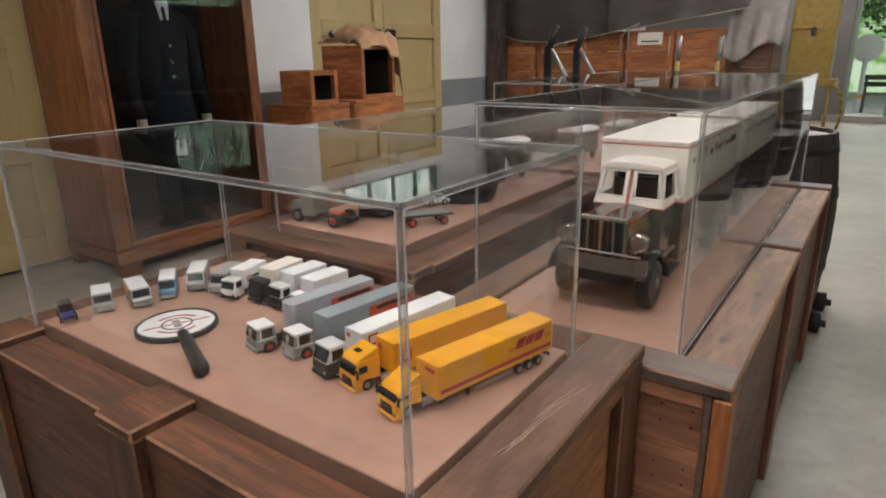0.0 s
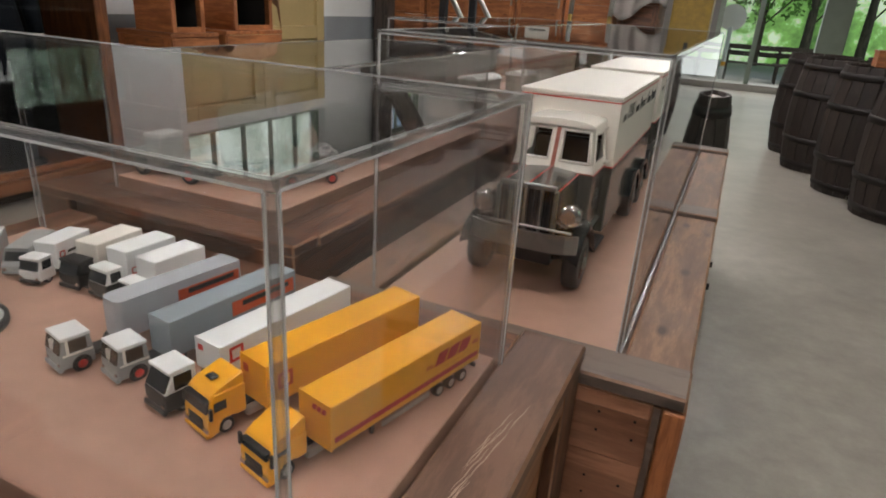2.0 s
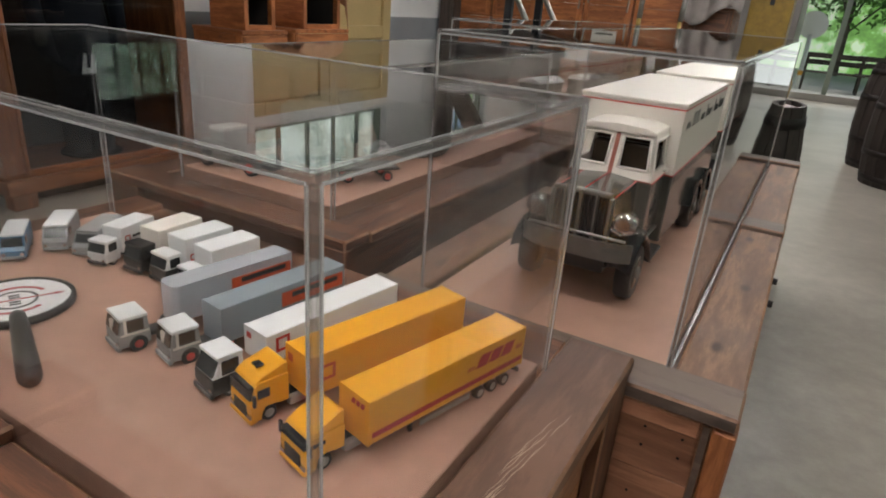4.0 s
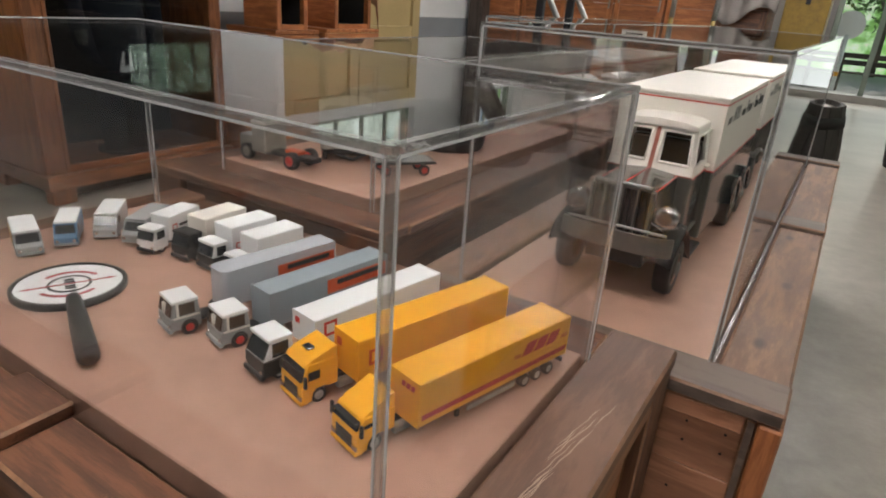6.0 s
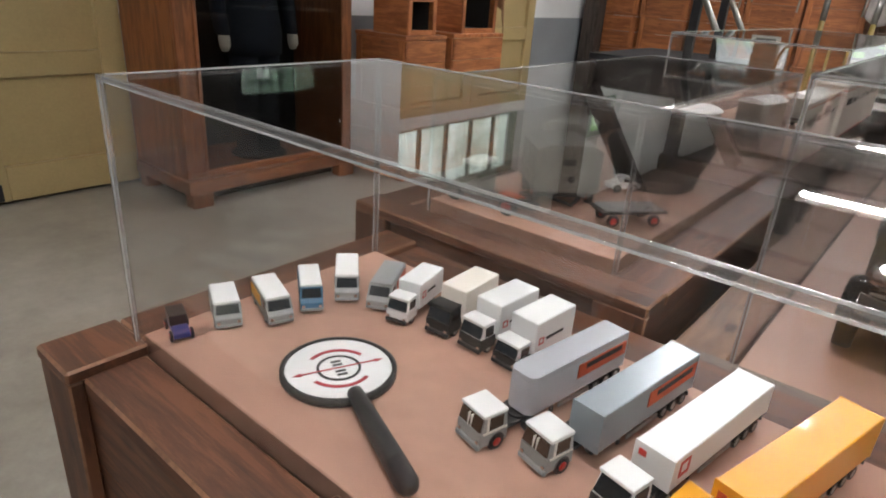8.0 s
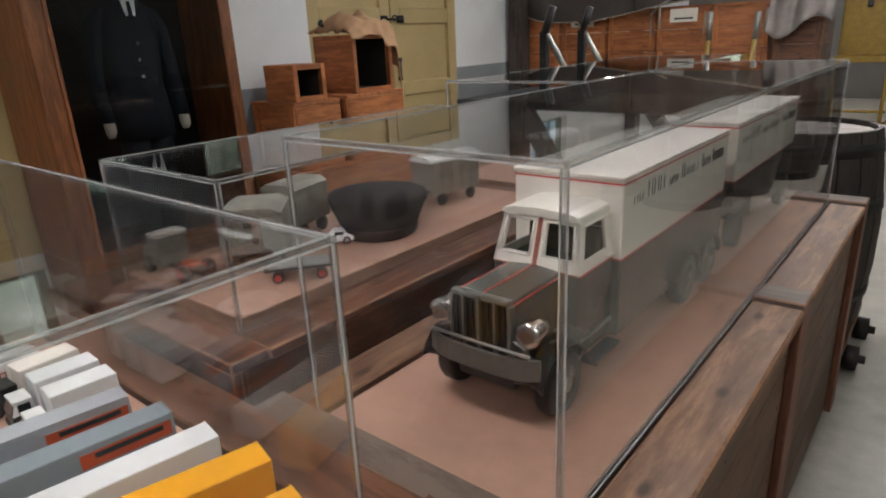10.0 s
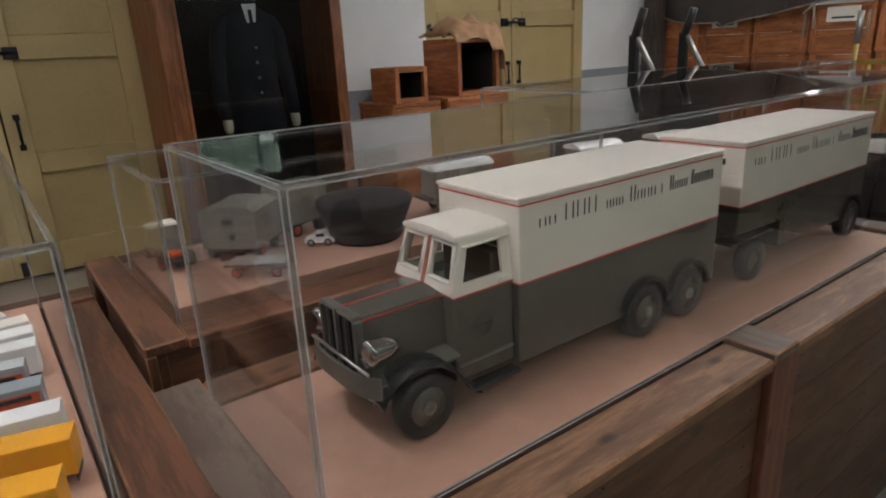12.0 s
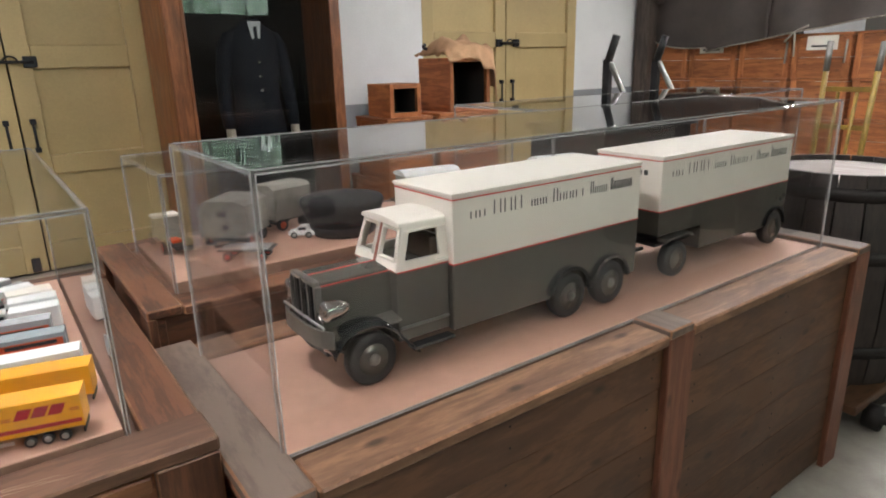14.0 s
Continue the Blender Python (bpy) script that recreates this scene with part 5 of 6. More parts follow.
part("chassis", block(-0.05, 0.05, 0.95, 1.85, 0.052, 0.072, 0.002), M["black"], lorry)
for s in (-1, 1):
    hx = CX + s * 0.090
    part("headlamp", turned(bmesh.new(), [(0.004, 0.056), (0.013, 0.050), (0.020, 0.030), (0.0225, 0.004), (0.0235, 0.0), (0.020, -0.004), (0.012, -0.007)], 22, (hx, 0.890, 0.187), "y"), M["chrome"], lorry, "chrome bullet headlamp")
    part("lamp_bracket", rod(bmesh.new(), (CX + s * 0.058, 0.905, 0.150), (hx, 0.912, 0.168), 0.004), M["chrome"], lorry)
    part("lamp_bar", rod(bmesh.new(), (CX + s * 0.056, 0.888, 0.176), (hx, 0.884, 0.164), 0.0028), M["chrome"], lorry)
    # a long mudguard that sweeps from the bumper over the wheel to the step
    path = [(0.893, 0.098), (0.902, 0.118), (0.922, 0.138), (0.950, 0.149), (0.982, 0.151), (1.012, 0.143), (1.040, 0.122), (1.062, 0.094), (1.085, 0.066), (1.10, 0.058)]
    fen = bmesh.new()
    rows = []
    for yy, zz in path:
        rows.append([fen.verts.new((s * (x + 0.006), yy, zz + dz)) for x, dz in ((0.068, -0.004), (0.090, 0.001), (0.112, -0.002), (0.123, -0.012), (0.1215, -0.015), (0.109, -0.007), (0.090, -0.004), (0.068, -0.009))])
    for p, q in zip(rows, rows[1:]):
        for i in range(8):
            fen.faces.new((p[i], p[(i + 1) % 8], q[(i + 1) % 8], q[i])).smooth = i not in (3, 7)
    fen.faces.new(rows[0]), fen.faces.new(rows[-1])
    part("mudguard", fen, M["gloss_black"], lorry, "shiny black front mudguard")
    w = wheel(lorry, s * 0.107, 0.984, 0.060, 0.032, M["olive_tin"])
    part("hub_cap", turned(bmesh.new(), [(0.014, 0.0), (0.013, s * 0.004), (0.006, s * 0.007)], 14, (s * 0.124, 0.984, 0.060), "x"), M["dull_steel"], w)
    for yy in (1.578, 1.740):
        w = wheel(lorry, s * 0.116, yy, 0.062, 0.034, M["olive_tin"])
        part("hub_cap", turned(bmesh.new(), [(0.014, 0.0), (0.013, s * 0.004), (0.006, s * 0.007)], 14, (s * 0.134, yy, 0.062), "x"), M["dull_steel"], w)
        arch(lorry, s, yy, 0.064, 0.080, 0.070, 0.110, 0.138)
part("rear_step", block(-0.085, 0.085, 1.866, 1.885, 0.085, 0.092, 0.002), M["steel"], lorry)

trailer = thing("toy_trailer", "large old tinplate toy trailer, cream above and olive grey below", "toy trailer", pose(ATO_X, 0, P2), "toy lorry and trailer")
toy_box(trailer, 1.966, 2.732, 0.070, 0.2235, 0.387, (2.19, 0.150))
part("drawbar", rod(bmesh.new(), (0, 1.85, 0.07), (0, 2.06, 0.07), 0.007), M["black"], trailer)
part("turntable", turned(bmesh.new(), [(0.075, 0.118), (0.075, 0.150)], 24, (0, 2.085, 0)), M["black"], trailer)
part("front_plate", block(-0.100, 0.100, 1.985, 2.17, 0.108, 0.118, 0.002), M["black"], trailer)
for s in (-1, 1):
    # plate in pale steel, so its colour carries the highlight
    part("mudguard", prism(bmesh.new(), [(2.010, 0.122), (2.018, 0.132), (2.135, 0.136), (2.150, 0.126), (2.150, 0.122), (2.135, 0.131), (2.02, 0.127)], *sorted((s * 0.085, s * 0.124)), "x"), M["dull_steel"], trailer, "dull steel mudguard plate, paler for its highlight")
    wheel(trailer, s * 0.102, 2.075, 0.058, 0.032, M["olive_tin"])
    wheel(trailer, s * 0.110, 2.652, 0.060, 0.032, M["olive_tin"])
    arch(trailer, s, 2.652, 0.062, 0.077, 0.067, 0.108, 0.130)


# ---- the army models in the low case ----
def army_box(x, y, yaw, l, w, h, z0, label):
    v = thing("model_army_trailer", label, "model trailer", pose(x, y, P3, 0, 0, yaw), "army models")
    b = part("box_body", block(-w / 2, w / 2, 0, l, z0, z0 + h, 0.003, 2), M["midgrey"], v)
    zt = z0 + h
    part("roof", prism(bmesh.new(), [(-w / 2 - 0.002, zt - 0.004), (-w / 2 - 0.002, zt), (-w * 0.34, zt + 0.013), (w * 0.34, zt + 0.013), (w / 2 + 0.002, zt), (w / 2 + 0.002, zt - 0.004)], -0.003, l + 0.003, "y", 0.0015), M["midgrey"], v)
    for zz in (0.18, 0.50):
        part("belt", block(-w / 2, w / 2, -0.0015, 0.0, z0 + h * zz, z0 + h * zz + 0.004, 0.0005), M["midgrey"], b)
    for xx in (-0.30, 0.0, 0.30):
        part("front_panel", block(w * xx - w * 0.13, w * xx + w * 0.13, -0.0015, 0.0, z0 + h * 0.60, z0 + h * 0.92, 0.0006), M["midgrey"], b)
    part("print_bar", block(-w * 0.1, w * 0.1, -0.0022, -0.0016, z0 + h * 0.66, z0 + h * 0.80), M["print"], b)
    part("round_plate", turned(bmesh.new(), [(0.009, -0.002), (0.009, 0.0)], 16, (0.01, 0, z0 + h * 0.33), "y"), M["black"], b)
    for s in (-1, 1):
        for k in range(3):
            part("side_hatch", block(*sorted((s * w / 2, s * (w / 2 + 0.0015))), l * (0.08 + 0.3 * k), l * (0.32 + 0.3 * k), z0 + h * 0.45, z0 + h * 0.85, 0.0006), M["midgrey"], b)
        part("belt", block(*sorted((s * w / 2, s * (w / 2 + 0.002))), 0.002, l - 0.002, z0 + h * 0.30, z0 + h * 0.35), M["midgrey"], b)
        for yy in (l * 0.2, l * 0.8):
            wheel(v, s * (w / 2 - 0.010), yy, 0.021, 0.014, M["orange"] if yy < l / 2 else M["black"])
    part("chassis", block(-w * 0.3, w * 0.3, 0.0, l, z0 - 0.01, z0, 0.001), M["black"], v)
    part("axle_beam", block(-w * 0.42, w * 0.42, l * 0.2 - 0.006, l * 0.2 + 0.006, 0.015, z0 - 0.01, 0.001), M["black"], v)
    part("tow_fork", prism(bmesh.new(), [(-w * 0.25, 0.0), (0, -0.06), (w * 0.25, 0.0), (w * 0.18, 0.0), (0, -0.048), (-w * 0.18, 0.0)], 0.018, 0.024, "z"), M["black"], v)
    part("roof_seam", block(-0.0015, 0.0015, -0.003, l + 0.003, zt + 0.0131, zt + 0.0142), M["midgrey"], v)
    for k in range(4):
        part("corner_iron", block(*sorted(((-1 if k % 2 else 1) * (w / 2 - 0.004), (-1 if k % 2 else 1) * (w / 2 + 0.0012))), -0.0012 if k < 2 else l - 0.004, 0.004 if k < 2 else l + 0.0012, z0, zt), M["midgrey"], v)
    return v


army_box(-0.840, 0.950, 45, 0.160, 0.155, 0.102, 0.034, "grey model army box trailer with side hatches")
army_box(-0.968, 1.135, 14, 0.15, 0.118, 0.105, 0.04, "tall grey model army box trailer")
tr = thing("model_army_tractor", "grey model army tractor with a cream roof and red rims", "model lorry", pose(-1.08, 0.815, P3, 0, 0, -88) @ Matrix.Diagonal((1.2, 1.2, 1.2, 1)), "army models")
part("bonnet", block(-0.024, 0.024, 0.0, 0.045, 0.02, 0.052, 0.005, 2), M["midgrey"], tr)
part("cab", block(-0.032, 0.032, 0.045, 0.085, 0.02, 0.082, 0.004, 2), M["midgrey"], tr)
part("cab_roof", block(-0.033, 0.033, 0.044, 0.087, 0.08, 0.088, 0.003, 2), M["cream_tin"], tr)
part("windscreen", block(-0.027, 0.027, 0.0435, 0.0455, 0.055, 0.076), M["window"], tr)
part("chassis", block(-0.014, 0.014, 0.08, 0.2, 0.016, 0.026, 0.001), M["black"], tr)
part("coupling", block(-0.012, 0.012, 0.12, 0.16, 0.026, 0.034, 0.002), M["orange"], tr)
for s in (-1, 1):
    wheel(tr, s * 0.028, 0.03, 0.018, 0.012, M["midgrey"])
    wheel(tr, s * 0.028, 0.155, 0.018, 0.016, M["red"])
fl = thing("model_flat_trailer", "low grey model flat trailer with red wheels", "model trailer", pose(-0.735, 0.905, P3, 0, 0, -38), "army models")
part("deck", block(-0.035, 0.035, 0, 0.16, 0.03, 0.036, 0.001), M["black"], fl)
for k in range(4):
    part("plank", block(-0.032 + 0.017 * k, -0.018 + 0.017 * k, 0.01, 0.15, 0.036, 0.039), M["grey"], fl)
for s in (-1, 1):
    for yy in (0.03, 0.13):
        wheel(fl, s * 0.03, yy, 0.014, 0.008, M["red"])
car = thing("model_motorcar", "small white and dark model motorcar", "model car", pose(-0.83, 1.16, P3, 0, 0, -35), "army models")
part("body", prism(bmesh.new(), [(0, 0.01), (0, 0.022), (0.025, 0.026), (0.035, 0.04), (0.06, 0.04), (0.07, 0.024), (0.085, 0.022), (0.085, 0.01)], -0.02, 0.02, "x", 0.002), M["white"], car)
part("windows", block(-0.0205, 0.0205, 0.034, 0.058, 0.028, 0.037), M["window"], car)
for s in (-1, 1):
    for yy in (0.018, 0.066):
        wheel(car, s * 0.018, yy, 0.011, 0.006)
hat = thing("uniform_cap", "black felt uniform cap with a flared top, standing upright", "cap", pose(-0.775, 1.33, P3, 0, 0, 0) @ Matrix.Diagonal((1.5, 1.5, 1.12, 1)))
part("crown", turned(bmesh.new(), [(0.066, 0.0), (0.070, 0.004), (0.074, 0.03), (0.088, 0.075), (0.094, 0.098), (0.091, 0.108), (0.072, 0.114), (0.03, 0.117)], 40), M["felt"], hat)
part("band", turned(bmesh.new(), [(0.0715, 0.006), (0.0725, 0.008), (0.0755, 0.028), (0.0745, 0.03)], 40), M["black"], hat)


def wagon(x, y, yaw, roofmat, label, l=0.2, w=0.085, h=0.085):
    v = thing("model_wagon", label, "model wagon", pose(x, y, P3, 0, 0, yaw), "model wagons")
    part("body", block(-w / 2, w / 2, 0, l, 0.035, 0.035 + h, 0.002), M["midgrey"], v)
    arc = [(w * 0.54 * math.cos(a), 0.035 + h + 0.02 * math.sin(a)) for a in [math.pi * k / 10 for k in range(11)]]
    part("roof", prism(bmesh.new(), arc, -0.006, l + 0.006, "y"), roofmat, v)
    for s in (-1, 1):
        for k in range(5):
            part("side_slat", block(*sorted((s * w / 2, s * (w / 2 + 0.002))), 0.004 + k * l / 5, (k + 1) * l / 5 - 0.004, 0.04, 0.03 + h, 0.0005), M["midgrey"], v)
        for yy in (l * 0.2, l * 0.8):
            wheel(v, s * (w / 2 - 0.002), yy, 0.02, 0.008, M["timber"])
    part("bench", block(-w * 0.4, w * 0.4, -0.03, 0.0, 0.05, 0.058), M["timber"], v)
    return v


wagon(-0.86, 1.62, -8, M["white"], "grey slatted model goods wagon with a curved white roof", 0.22, 0.1, 0.11)
wagon(-0.80, 2.25, -10, M["white"], "grey model delivery wagon with a white roof", 0.2, 0.095, 0.1)
wagon(-0.72, 2.62, -6, M["white"], "dark model delivery wagon with a white roof", 0.18, 0.08, 0.1)
wagon(-0.78, 3.1, 0, M["midgrey"], "plain grey model goods wagon", 0.3, 0.09, 0.06)

# ---- the uniform cabinet against the west wall ----
cab = thing("display_cabinet", "tall reddish wooden cabinet with a glass front holding a uniform", "cabinet", pose(-3.85, 1.59, 0))
CW, CD, CH = 1.39, 0.68, 2.75
# near-black block painted as the shade under the cabinet
part("plinth", block(-CD + 0.1, -0.12, 0.1, CW - 0.1, 0.0, 0.10, 0.006), M["hollow_shade"], cab)
for y0, y1 in ((0.0, 0.15), (CW - 0.15, CW)):
    for xa, xb in ((-CD, -CD + 0.1), (-0.06, 0.04)):
        part("bracket_foot", block(xa, xb, y0, y1, 0.0, 0.10, 0.008), M["oak"], cab)
part("base", block(-CD, 0.05, -0.02, CW + 0.02, 0.10, 0.19, 0.012, 2), M["oak_y"], cab)
part("side", block(-CD, -0.03, 0.0, 0.035, 0.19, CH, 0.004), M["oak"], cab)
part("side", block(-CD, -0.03, CW - 0.035, CW, 0.19, CH, 0.004), M["oak"], cab)
# back coloured near-black for the shade inside the cabinet
part("back", block(-CD, -CD + 0.02, 0.035, CW - 0.035, 0.19, CH), M["hollow_shade"], cab)
part("floor_board", block(-CD + 0.02, -0.03, 0.035, CW - 0.035, 0.19, 0.21), M["oak_y"], cab)
part("cornice", block(-CD, 0.06, -0.05, CW + 0.05, CH, CH + 0.12, 0.02, 2), M["oak_y"], cab)
part("stile", block(-0.03, 0.0, 0.0, 0.145, 0.19, CH, 0.006), M["oak"], cab)
part("stile", block(-0.03, 0.0, CW - 0.09, CW, 0.19, CH, 0.006), M["oak"], cab)
part("bead", block(0.0, 0.012, 0.120, 0.145, 0.21, CH - 0.1, 0.004), M["oak"], cab)
part("rail", block(-0.03, -0.001, 0.145, CW - 0.09, 0.19, 0.235, 0.004), M["oak_y"], cab)
part("rail", block(-0.03, -0.001, 0.145, CW - 0.09, CH - 0.1, CH, 0.004), M["oak_y"], cab)
clear(part("pane", block(-0.020, -0.015, 0.145, CW - 0.09, 0.235, CH - 0.1), M["glass"], cab))


def mannequin(x, y):
    """A headless dressed figure, one plain mesh."""
    bm = bmesh.new()

    def tube(rings, seg=20, mat=0):
        rows = []
        for cx, cy, cz, rx, ry in rings:
            rows.append([bm.verts.new((cx + rx * math.cos(2 * math.pi * i / seg), cy + ry * math.sin(2 * math.pi * i / seg), cz)) for i in range(seg)])
        for a, b in zip(rows, rows[1:]):
            for i in range(seg):
                f = bm.faces.new((a[i], a[(i + 1) % seg], b[(i + 1) % seg], b[i]))
                f.smooth, f.material_index = True, mat
        for r in (rows[0], rows[-1]):
            bm.faces.new(r).material_index = mat

    tube([(0, 0, 0.92, 0.13, 0.215), (0, 0, 1.05, 0.14, 0.22), (0, 0, 1.30, 0.115, 0.185), (0, 0, 1.55, 0.125, 0.21), (0, 0, 1.72, 0.115, 0.225), (0, 0, 1.80, 0.09, 0.20), (0, 0, 1.86, 0.055, 0.10), (0, 0, 1.90, 0.05, 0.07)])
    for s in (-1, 1):
        tube([(0, s * 0.09, 0.22, 0.075, 0.08), (0, s * 0.09, 0.6, 0.085, 0.09), (0, s * 0.09, 0.95, 0.1, 0.1)])
        tube([(0.06, s * 0.275, 1.06, 0.05, 0.048), (0.03, s * 0.28, 1.2, 0.055, 0.05), (0.0, s * 0.265, 1.45, 0.065, 0.055), (0, s * 0.22, 1.70, 0.075, 0.065), (0, s * 0.17, 1.80, 0.06, 0.05)])
        tube([(0.075, s * 0.275, 0.955, 0.02, 0.02), (0.08, s * 0.275, 0.99, 0.04, 0.036), (0.075, s * 0.275, 1.04, 0.042, 0.036), (0.065, s * 0.275, 1.075, 0.034, 0.03)], 14, 1)
    for q in ([(-0.055, 1.88), (0.055, 1.88), (0.012, 1.62), (-0.012, 1.62)],):
        vs = [bm.verts.new((0.118 if z < 1.7 else 0.09, yy, z)) for yy, z in q]
        bm.faces.new(vs).material_index = 2
    vs = [bm.verts.new((0.122 if z < 1.7 else 0.096, yy, z)) for yy, z in [(-0.014, 1.84), (0.014, 1.84), (0.017, 1.66), (0, 1.63), (-0.017, 1.66)]]
    bm.faces.new(vs).material_index = 0
    for k in range(4):
        turned(bm, [(0.011, 0.122), (0.011, 0.134)], 10, (0, 0.0, 1.57 - 0.11 * k), "x")
    bm.faces.ensure_lookup_table()
    for f in list(bm.faces)[-48:]:
        f.material_index = 3
    turned(bm, [(0.2, 0.212), (0.2, 0.225)], 24)
    ob = link_mesh("mannequin", bm, M["navy"])
    for k in ("plaster", "white", "brass"):
        ob.data.materials.append(M[k])
    ob.location = (x, y, 0)
    return tagged(ob, "headless dressmaker figure in a dark navy uniform with silver buttons", "mannequin")


mannequin(-4.12, 2.31)


# ---- boxes with dark openings and a tan cloth ----
def open_box(x0, x1, y0, y1, z0, z1, label, mat="orange"):
    """A wooden box open towards the aisle, with a frame round its mouth."""
    b = thing("wooden_box", label, "box", pose(0, 0, 0), "stacked wooden boxes")
    t = 0.022
    part("side_board", block(x0, x1, y0, y0 + t, z0, z1, 0.003), M[mat + "_x"], b)
    part("side_board", block(x0, x1, y1 - t, y1, z0, z1, 0.003), M[mat + "_x"], b)
    part("top_board", block(x0, x1, y0 + t, y1 - t, z1 - t, z1, 0.003), M[mat + "_x"], b)
    part("bottom_board", block(x0, x1, y0 + t, y1 - t, z0, z0 + t, 0.003), M[mat + "_x"], b)
    # near-black back and inner sheets paint the shade in the box
    part("back_board", block(x0, x0 + t, y0 + t, y1 - t, z0 + t, z1 - t), M["hollow_shade"], b)
    part("lining", block(x0 + t, x1 - 0.05, y0 + t, y0 + t + 0.004, z0 + t, z1 - t), M["hollow_shade"], b)
    part("lining", block(x0 + t, x1 - 0.05, y1 - t - 0.004, y1 - t, z0 + t, z1 - t), M["hollow_shade"], b)
    part("lining", block(x0 + t, x1 - 0.05, y0 + t, y1 - t, z0 + t, z0 + t + 0.004), M["hollow_shade"], b)
    for a, c in ((y0, y0 + 0.04), (y1 - 0.04, y1)):
        part("mouth_frame", block(x1, x1 + 0.012, a, c, z0, z1, 0.003), M[mat + "_z"], b)
    for a, c in ((z0, z0 + 0.04), (z1 - 0.04, z1)):
        part("mouth_frame", block(x1, x1 + 0.012, y0 + 0.04, y1 - 0.04, a, c, 0.003), M[mat + "_y"], b)
    return b


def solid_box(x0, x1, y0, y1, z0, z1, label, mat="orange", group="stacked wooden boxes", n=3):
    b = thing("wooden_crate", label, "crate", pose(0, 0, 0), group)
    h = (z1 - z0 - 0.03) / n
    for k in range(n):
        za, zb = z0 + k * h, z0 + (k + 1) * h - 0.004
        part("plank", block(x0, x1, y0 + 0.012, y0 + 0.03, za, zb, 0.002), M[mat + "_x"], b)
        part("plank", block(x1 - 0.018, x1, y0 + 0.031, y1, za, zb, 0.002), M[mat + "_y"], b)
        part("plank", block(x0, x0 + 0.018, y0 + 0.031, y1, za, zb, 0.002), M[mat + "_y"], b)
    part("lid", block(x0 - 0.004, x1 + 0.004, y0, y1, z1 - 0.03, z1, 0.004), M[mat + "_x"], b)
    for x in (x0 + 0.01, x1 - 0.07):
        part("batten", block(x, x + 0.06, y0, y0 + 0.012, z0, z1 - 0.031, 0.002), M[mat + "_z"], b)
    return b


open_box(-3.86, -3.5, 3.207, 3.52, 1.09, 1.367, "small open reddish wooden box with a dark inside")
open_box(-3.98, -3.5, 3.837, 4.30, 1.10, 1.57, "open reddish wooden box under a tan cloth", "orange")
solid_box(-4.0, -3.46, 3.15, 3.62, 0.56, 1.09, "closed reddish wooden box stacked on another")
solid_box(-4.05, -3.44, 3.68, 4.36, 0.56, 1.10, "closed reddish wooden box stacked on another")
solid_box(-4.1, -3.42, 3.12, 4.4, 0.0, 0.56, "long reddish wooden crate on the floor")


def draped(name, label, fn, nu, nv, material, thick, category="cloth"):
    ob = link_mesh(name, sheet_mesh(fn, nu, nv, thick), material)
    return tagged(ob, label, category)


def sheet_mesh(fn, nu, nv, thick):
    """A cloth: a sheet of u by v steps with folds, given thickness."""
    bm = bmesh.new()
    top = [[bm.verts.new(fn(u / nu, v / nv)) for v in range(nv + 1)] for u in range(nu + 1)]
    for u in range(nu):
        for v in range(nv):
            bm.faces.new((top[u][v], top[u + 1][v], top[u + 1][v + 1], top[u][v + 1])).smooth = True
    bmesh.ops.recalc_face_normals(bm, faces=bm.faces)
    bmesh.ops.solidify(bm, geom=list(bm.faces), thickness=thick)
    for f in bm.faces:
        f.smooth = True
    return bm


def tan_cloth(u, v):
    # u runs from back to front over the box, v from south to north
    n1 = noise.noise(Vector((u * 3.1, v * 3.7, 2.0)))
    n2 = noise.noise(Vector((u * 9.0, v * 8.0, 4.0)))
    x, y = -3.98 + u * 0.62, 3.79 + v * 0.62
    heap = math.sin(math.pi * min(1, u * 1.08)) ** 0.6 * math.sin(math.pi * min(1, max(0, v))) ** 0.5
    z = 1.60 + 0.17 * heap * (0.75 + 0.8 * n1) + 0.035 * n2
    if u > 0.78:
        k = (u - 0.78) / 0.22
        x = -3.475 + 0.035 * k + 0.02 * n2
        z -= k * (0.05 + 0.26 * max(0, v - 0.45) + 0.06 * n1)
    if v > 0.86:
        z -= (v - 0.86) / 0.14 * 0.30
        y -= (v - 0.86) * 0.4
    return (x, y, z)


draped("cloth", "crumpled tan cloth thrown over a wooden box", tan_cloth, 24, 24, M["cloth_tan"], 0.006)
strap = thing("leather_strap", "dark crumpled strap lying on a wooden box", "strap", pose(-3.72, 3.80, 1.575))
sb = bmesh.new()
for k in range(9):
    a0, a1 = k * 0.5, (k + 1) * 0.5
    rod(sb, (0.09 * math.cos(a0), 0.05 * math.sin(a0), 0.02 + 0.01 * k), (0.09 * math.cos(a1), 0.05 * math.sin(a1), 0.02 + 0.01 * (k + 1)), 0.016, 6)
part("coil", sb, M["black"], strap)

# ---- the wall of crates under a tarpaulin ----
CY = 7.98
xs = [-4.54, -3.86, -3.20, -2.56, -1.92, -1.28]
zs = [0.0, 0.42, 0.84, 1.26, 1.74]
for i in range(5):
    for k in range(4):
        solid_box(xs[i] + 0.012 + 0.008 * ((i * 3 + k) % 3), xs[i + 1] - 0.012, CY + 0.015 * ((i + 2 * k) % 3), CY + 0.6, zs[k], zs[k + 1] - 0.002, "orange-brown wooden crate in a tall stack", "orange", "stacked orange crates", 2)
solid_box(-1.22, -0.72, CY - 0.1, CY + 0.6, 0.0, 0.8, "brown wooden crate at the end of the stack", "stain", "stacked brown crates")
solid_box(-1.22, -0.76, CY - 0.08, CY + 0.6, 0.8, 1.55, "brown wooden crate under a grey cloth", "stain", "stacked brown crates")
